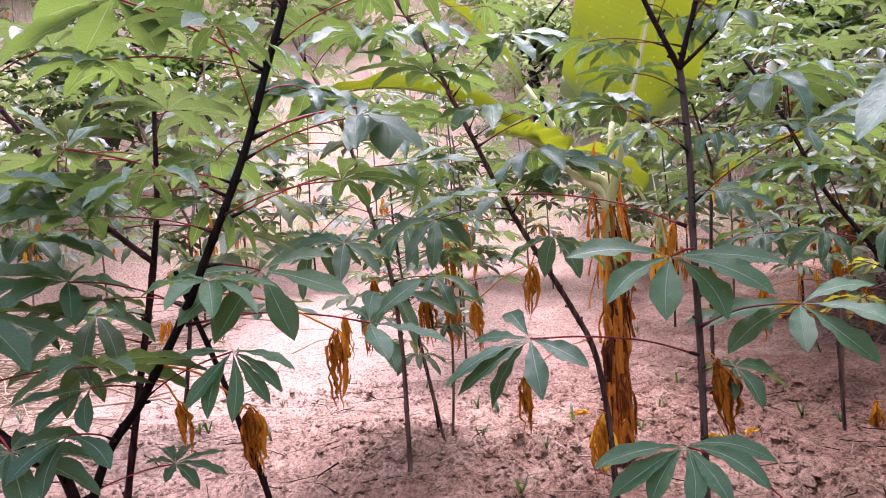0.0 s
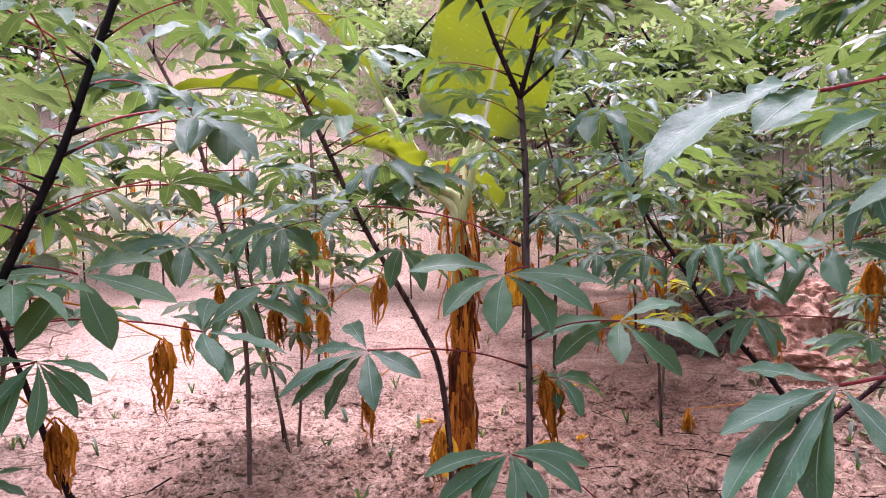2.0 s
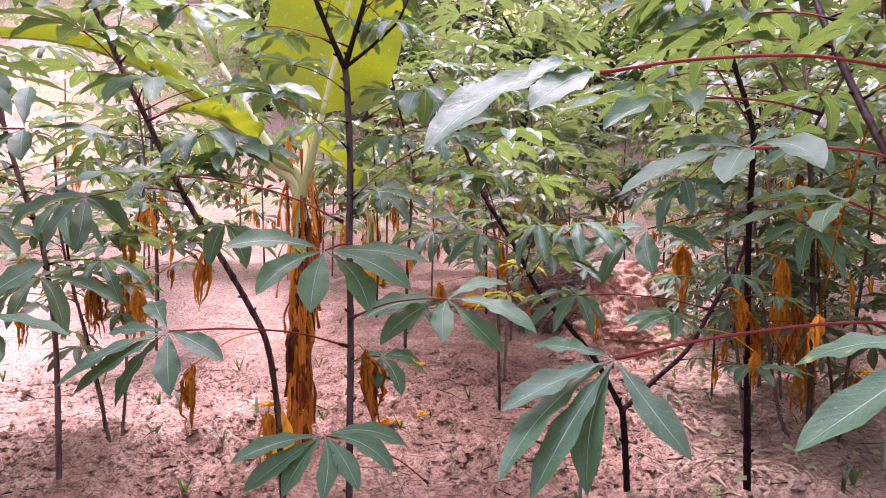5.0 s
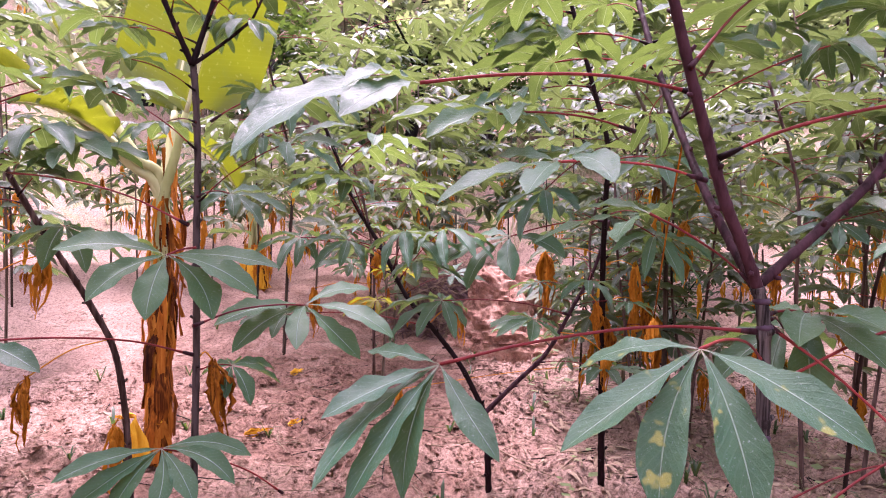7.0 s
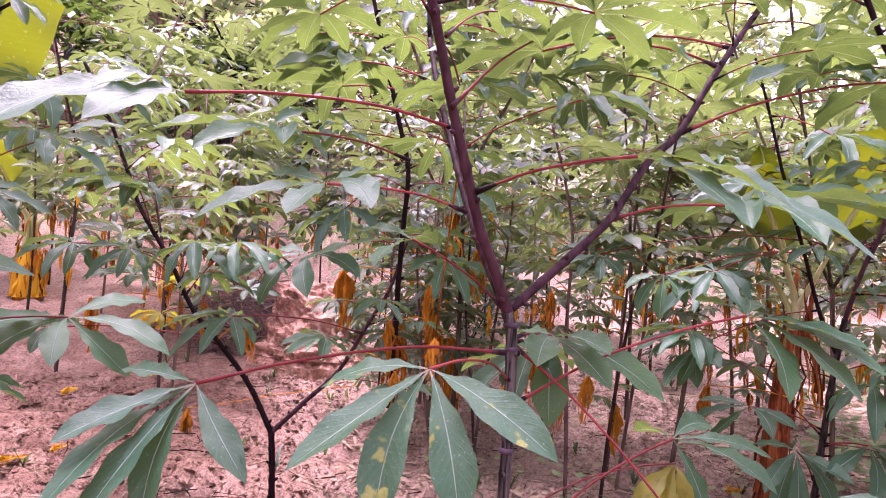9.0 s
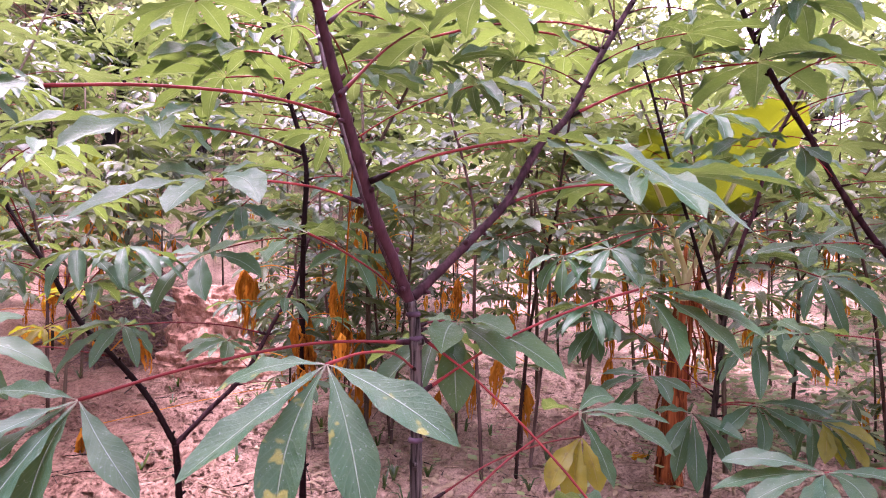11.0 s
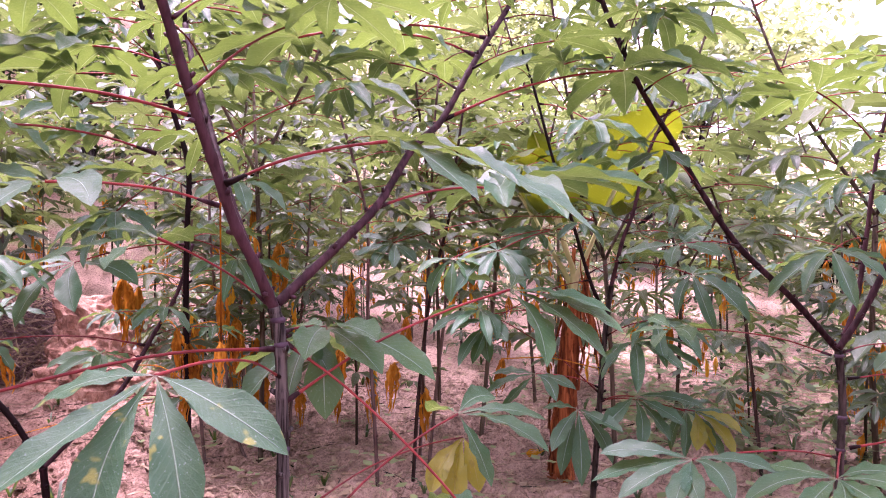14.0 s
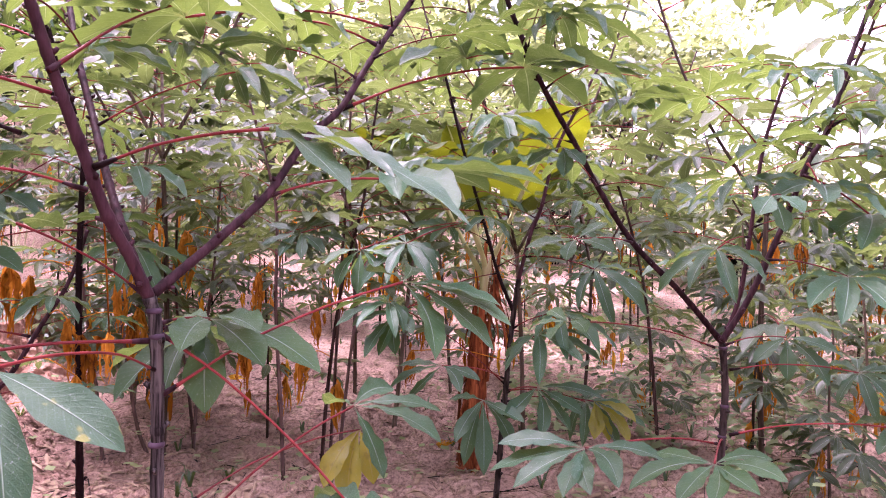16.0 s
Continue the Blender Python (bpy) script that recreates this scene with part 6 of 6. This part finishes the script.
SMALL_CROWNS = [crown_mesh(210 + k, 1.1, 1.0, 2600, 0.15, m_) for k, m_ in enumerate((DARK_BUSH, BUSH, DARK_BUSH))]
CROWNS = [crown_mesh(200, 2.0, 1.9, 3000, 0.28), crown_mesh(201, 2.2, 1.6, 3000, 0.27), crown_mesh(202, 1.8, 2.2, 3000, 0.29)]


def tree(x, y, height, k, kind, label, crowns=CROWNS):
    rng = random.Random(int(x * 31 + y * 17))
    z = ground_height(x, y)
    ob = tagged(new(kind), label, kind.replace("_", " "), "trees and shrubs round the field")
    ob.matrix_basis = Matrix.Translation((x, y, z))
    top = Vector((rng.uniform(-0.2, 0.2), rng.uniform(-0.2, 0.2), height))
    line = spline([Vector((0, 0, -0.1)), top * 0.5 + Vector((0.08, 0, 0)), top], 5)
    v, f_ = tube(line, [0.09 * (1.2 - 0.8 * i / 10) for i in range(11)], 9)
    for n in range(5):
        a = rng.uniform(0, 6.28)
        p = line[rng.randrange(4, 10)]
        lv, lf = tube(spline([p, p + Vector((math.cos(a) * 0.5, math.sin(a) * 0.5, 0.4)), p + Vector((math.cos(a) * 1.1, math.sin(a) * 1.1, 0.6))], 4), [0.035 - 0.003 * i for i in range(9)], 6)
        i = len(v)
        v += lv
        f_ += [tuple(q + i for q in g) for g in lf]
    part("trunk", mesh_of("trunk", v, f_, BARK_GREY), ob)
    cr = part("crown", crowns[k % 3], ob)
    cr.matrix_basis = Matrix.Translation((0, 0, height)) @ Matrix.Rotation(rng.uniform(0, 6.28), 4, "Z")
    tagged(cr, kind="stuff")


def plant_trees():
    rng = random.Random(21)
    n = 0
    for ring, step, low, high in ((14.5, 14, 1.2, 2.2), (19.0, 9, 2.0, 4.0)):
        a = -150.0
        while a < 210:
            # a gap towards the open sky
            if not -26 < a < 2:
                r = ring + rng.uniform(-1.2, 1.2)
                b = radians(a + rng.uniform(-4, 4))
                tree(0.3 + r * math.cos(b), r * math.sin(b), rng.uniform(low, high), n, "broadleaf_tree", "leafy green tree on the slope beyond the field")
            n += 1
            a += step if -75 < a < 160 else 2 * step


plant_trees()


def plant_bushes():
    rng = random.Random(33)
    for n, a in enumerate(list(range(34, 88, 7)) + list(range(112, 160, 9)) + [12, 22, -3, -8, -14, -20, -27, -34, -46, -56]):
        r, b = rng.uniform(8.2, 10.5), radians(a + rng.uniform(-2, 2))
        tree(0.3 + r * math.cos(b), r * math.sin(b), rng.uniform(0.6, 1.3) * (0.55 if -30 < a < 0 else 1.0), n, "bush", "dense green bush on the slope beyond the field", SMALL_CROWNS)


plant_bushes()


def low_shrub(x, y, size, label):
    ob = tagged(new("shrub"), label, "shrub")
    ob.matrix_basis = pose(x, y, ground_height(x, y))
    for n in range(5):
        a = 1.25 * n
        v, f_ = tube(spline([Vector((0, 0, -0.03)), Vector((math.cos(a) * 0.1, math.sin(a) * 0.1, 0.2)), Vector((math.cos(a) * 0.24, math.sin(a) * 0.24, 0.42))], 3), [0.008 - 0.0008 * k for k in range(7)], 5)
        part("branch", mesh_of("shrub_branch", v, f_, BARK_GREY), ob)
    cr = part("crown", crown_mesh(77, 0.42, 0.3, 1100, 0.06, DARK_BUSH), ob)
    cr.matrix_basis = Matrix.Translation((0, 0, 0.32)) @ Matrix.Scale(size, 4)
    tagged(cr, kind="stuff")


low_shrub(3.42, 3.05, 0.95, "low dark green leafy shrub beside the clay mound")
low_shrub(4.1, 3.1, 1.0, "low green leafy shrub among the cassava stems")


# ---- the farther rows of the field, up the slope ----
def far_plant(seed, height, count, size=0.165, label="distant cassava plant with a pale stem and light green crown", group="cassava plants up the slope"):
    """A cassava plant seen from far: forked stem and one crown of lobed leaves."""
    rng = random.Random(seed)
    plant = cassava(label, group, (0, 0, 0))
    stalk(plant, "stem", 0.009, 0.005, [(0, 0, -0.05), (0.02, 0.0, height * 0.4), (0.0, 0.03, height * 0.9)], True)
    verts, faces, uvs = [], [], []
    for n in range(count):
        bv, bf, bu = FAR_BLADES[rng.randrange(3)]
        h = height * rng.uniform(0.24, 1.05)
        a, r = rng.uniform(0, 6.28), rng.uniform(0.1, 0.4)
        m = Matrix.Translation((math.cos(a) * r, math.sin(a) * r, h)) @ Euler((rng.uniform(-0.3, 0.3), rng.uniform(-0.1, 0.4), a)).to_matrix().to_4x4() @ Matrix.Scale(size * rng.uniform(0.85, 1.15), 4)
        i = len(verts)
        verts += [m @ Vector(q) for q in bv]
        faces += [tuple(k + i for k in q) for q in bf]
        uvs += bu
    crown = part("crown", mesh_of("far_crown", verts, faces, GREEN_FIELD, uvs), plant)
    tagged(crown, kind="stuff")
    for n in range(6):
        a = rng.uniform(0, 6.28)
        withered(plant, (math.cos(a) * 0.1, math.sin(a) * 0.1, height * rng.uniform(0.22, 0.5)), 0.17, True, n % 4 == 3)
    return plant


FAR = [far_plant(300 + k, h, 19) for k, h in enumerate((1.3, 1.5, 1.65))]


def far_rows():
    rng = random.Random(15)
    spots = []
    for ring in (7.8, 8.6, 9.5, 10.5, 11.6, 12.8):
        a = -60.0
        while a < 155:
            keep = 0.52 if 70 < a < 132 else 0.75
            if rng.random() < keep and not (-18 < a < 1 and ring > 9 and rng.random() < 0.6):
                r, b = ring + rng.uniform(-0.35, 0.35), radians(a)
                spots.append((0.3 + r * math.cos(b), r * math.sin(b), rng.uniform(0, 360), rng.uniform(0.85, 1.2)))
            a += 58.0 / ring + rng.uniform(0, 3)
    return spots


for n, (x, y, turn, grow) in enumerate(far_rows()):
    if n < 3:
        FAR[n].matrix_basis = pose(x, y, ground_height(x, y), 0, 0, turn)
    else:
        copy_thing(FAR[n % 3], pose(x, y, ground_height(x, y), 0, 0, turn) @ Matrix.Scale(grow, 4))


MID = [far_plant(320 + k, h, 36, 0.2, "cassava plant in a farther row with pale stem and dense crown", "cassava plants in the farther rows") for k, h in enumerate((1.6, 1.8, 1.95))]
for n, (x, y, turn, grow) in enumerate(FAR_SPOTS):
    if n < 3:
        MID[n].matrix_basis = pose(x, y, ground_height(x, y), 0, 0, turn)
    else:
        copy_thing(MID[n % 3], pose(x, y, ground_height(x, y), 0, 0, turn) @ Matrix.Scale(grow, 4))


# ---- young low plants between the taller ones ----
LOW = [far_plant(340 + k, h, 26, 0.17, "young low cassava plant with a pale stem and spreading leaves", "young cassava plants between the rows") for k, h in enumerate((0.85, 1.0, 1.1))]


def low_spots():
    rng = random.Random(52)
    spots = [(2.75, -0.62, 40, 0.62), (3.15, -0.42, 190, 0.7), (3.5, -0.85, 300, 0.8), (3.9, -0.5, 250, 0.85)]
    while len(spots) < 36:
        a, r = radians(rng.uniform(-28, 50)), rng.uniform(3.1, 6.8)
        x, y = 0.3 + r * math.cos(a), -0.15 + r * math.sin(a)
        if math.hypot(x - 2.95, y - 3.7) > 1.0 and all(math.hypot(x - q[0], y - q[1]) > 0.33 for q in spots):
            spots.append((x, y, rng.uniform(0, 360), rng.uniform(0.75, 1.15)))
    return spots


for n, (x, y, turn, grow) in enumerate(low_spots()):
    m = pose(x, y, ground_height(x, y), 0, 0, turn) @ Matrix.Scale(grow, 4)
    if n < 3:
        LOW[n].matrix_basis = m
    else:
        copy_thing(LOW[n % 3], m)


# ---- fallen leaves on the soil ----
def fallen(x, y, size, turn):
    ob = new("fallen_leaf", BRIGHT[int(turn) % 5])
    ob.matrix_basis = pose(x, y, ground_height(x, y) + 0.035, 88, 0, turn) @ Matrix.Scale(size, 4)
    tagged(ob, "withered bright yellow leaf lying on the soil", "fallen leaf", "fallen leaves")


fan_spot = Vector((2.51, 4.70, 0))
yellow_fan = new("fallen_leaf", mesh_of("yellow_fan", *[q for q in shaped_blade(5, [(-155, -24, 1.0), (-125, -30, 0.95), (-175, -18, 0.9), (-95, -26, 0.85), (165, -12, 0.8)], 0.34)][:2], DRY_YELLOW))
yellow_fan.matrix_basis = Matrix.Translation((fan_spot.x, fan_spot.y, ground_height(fan_spot.x, fan_spot.y) + 0.10)) @ Matrix.Scale(0.25, 4)
tagged(yellow_fan, "bright yellow dead leaf spread out on the soil", "fallen leaf", "fallen leaves")

for spot in ( (1.43, 3.43, 0.13, 303), (0.91, 2.43, 0.12, 278), (0.59, 2.88, 0.10, 66), (3.47, 2.29, 0.12, 189), (1.12, 2.54, 0.10, 309), (2.86, 0.76, 0.10, 242)):
    fallen(*spot)
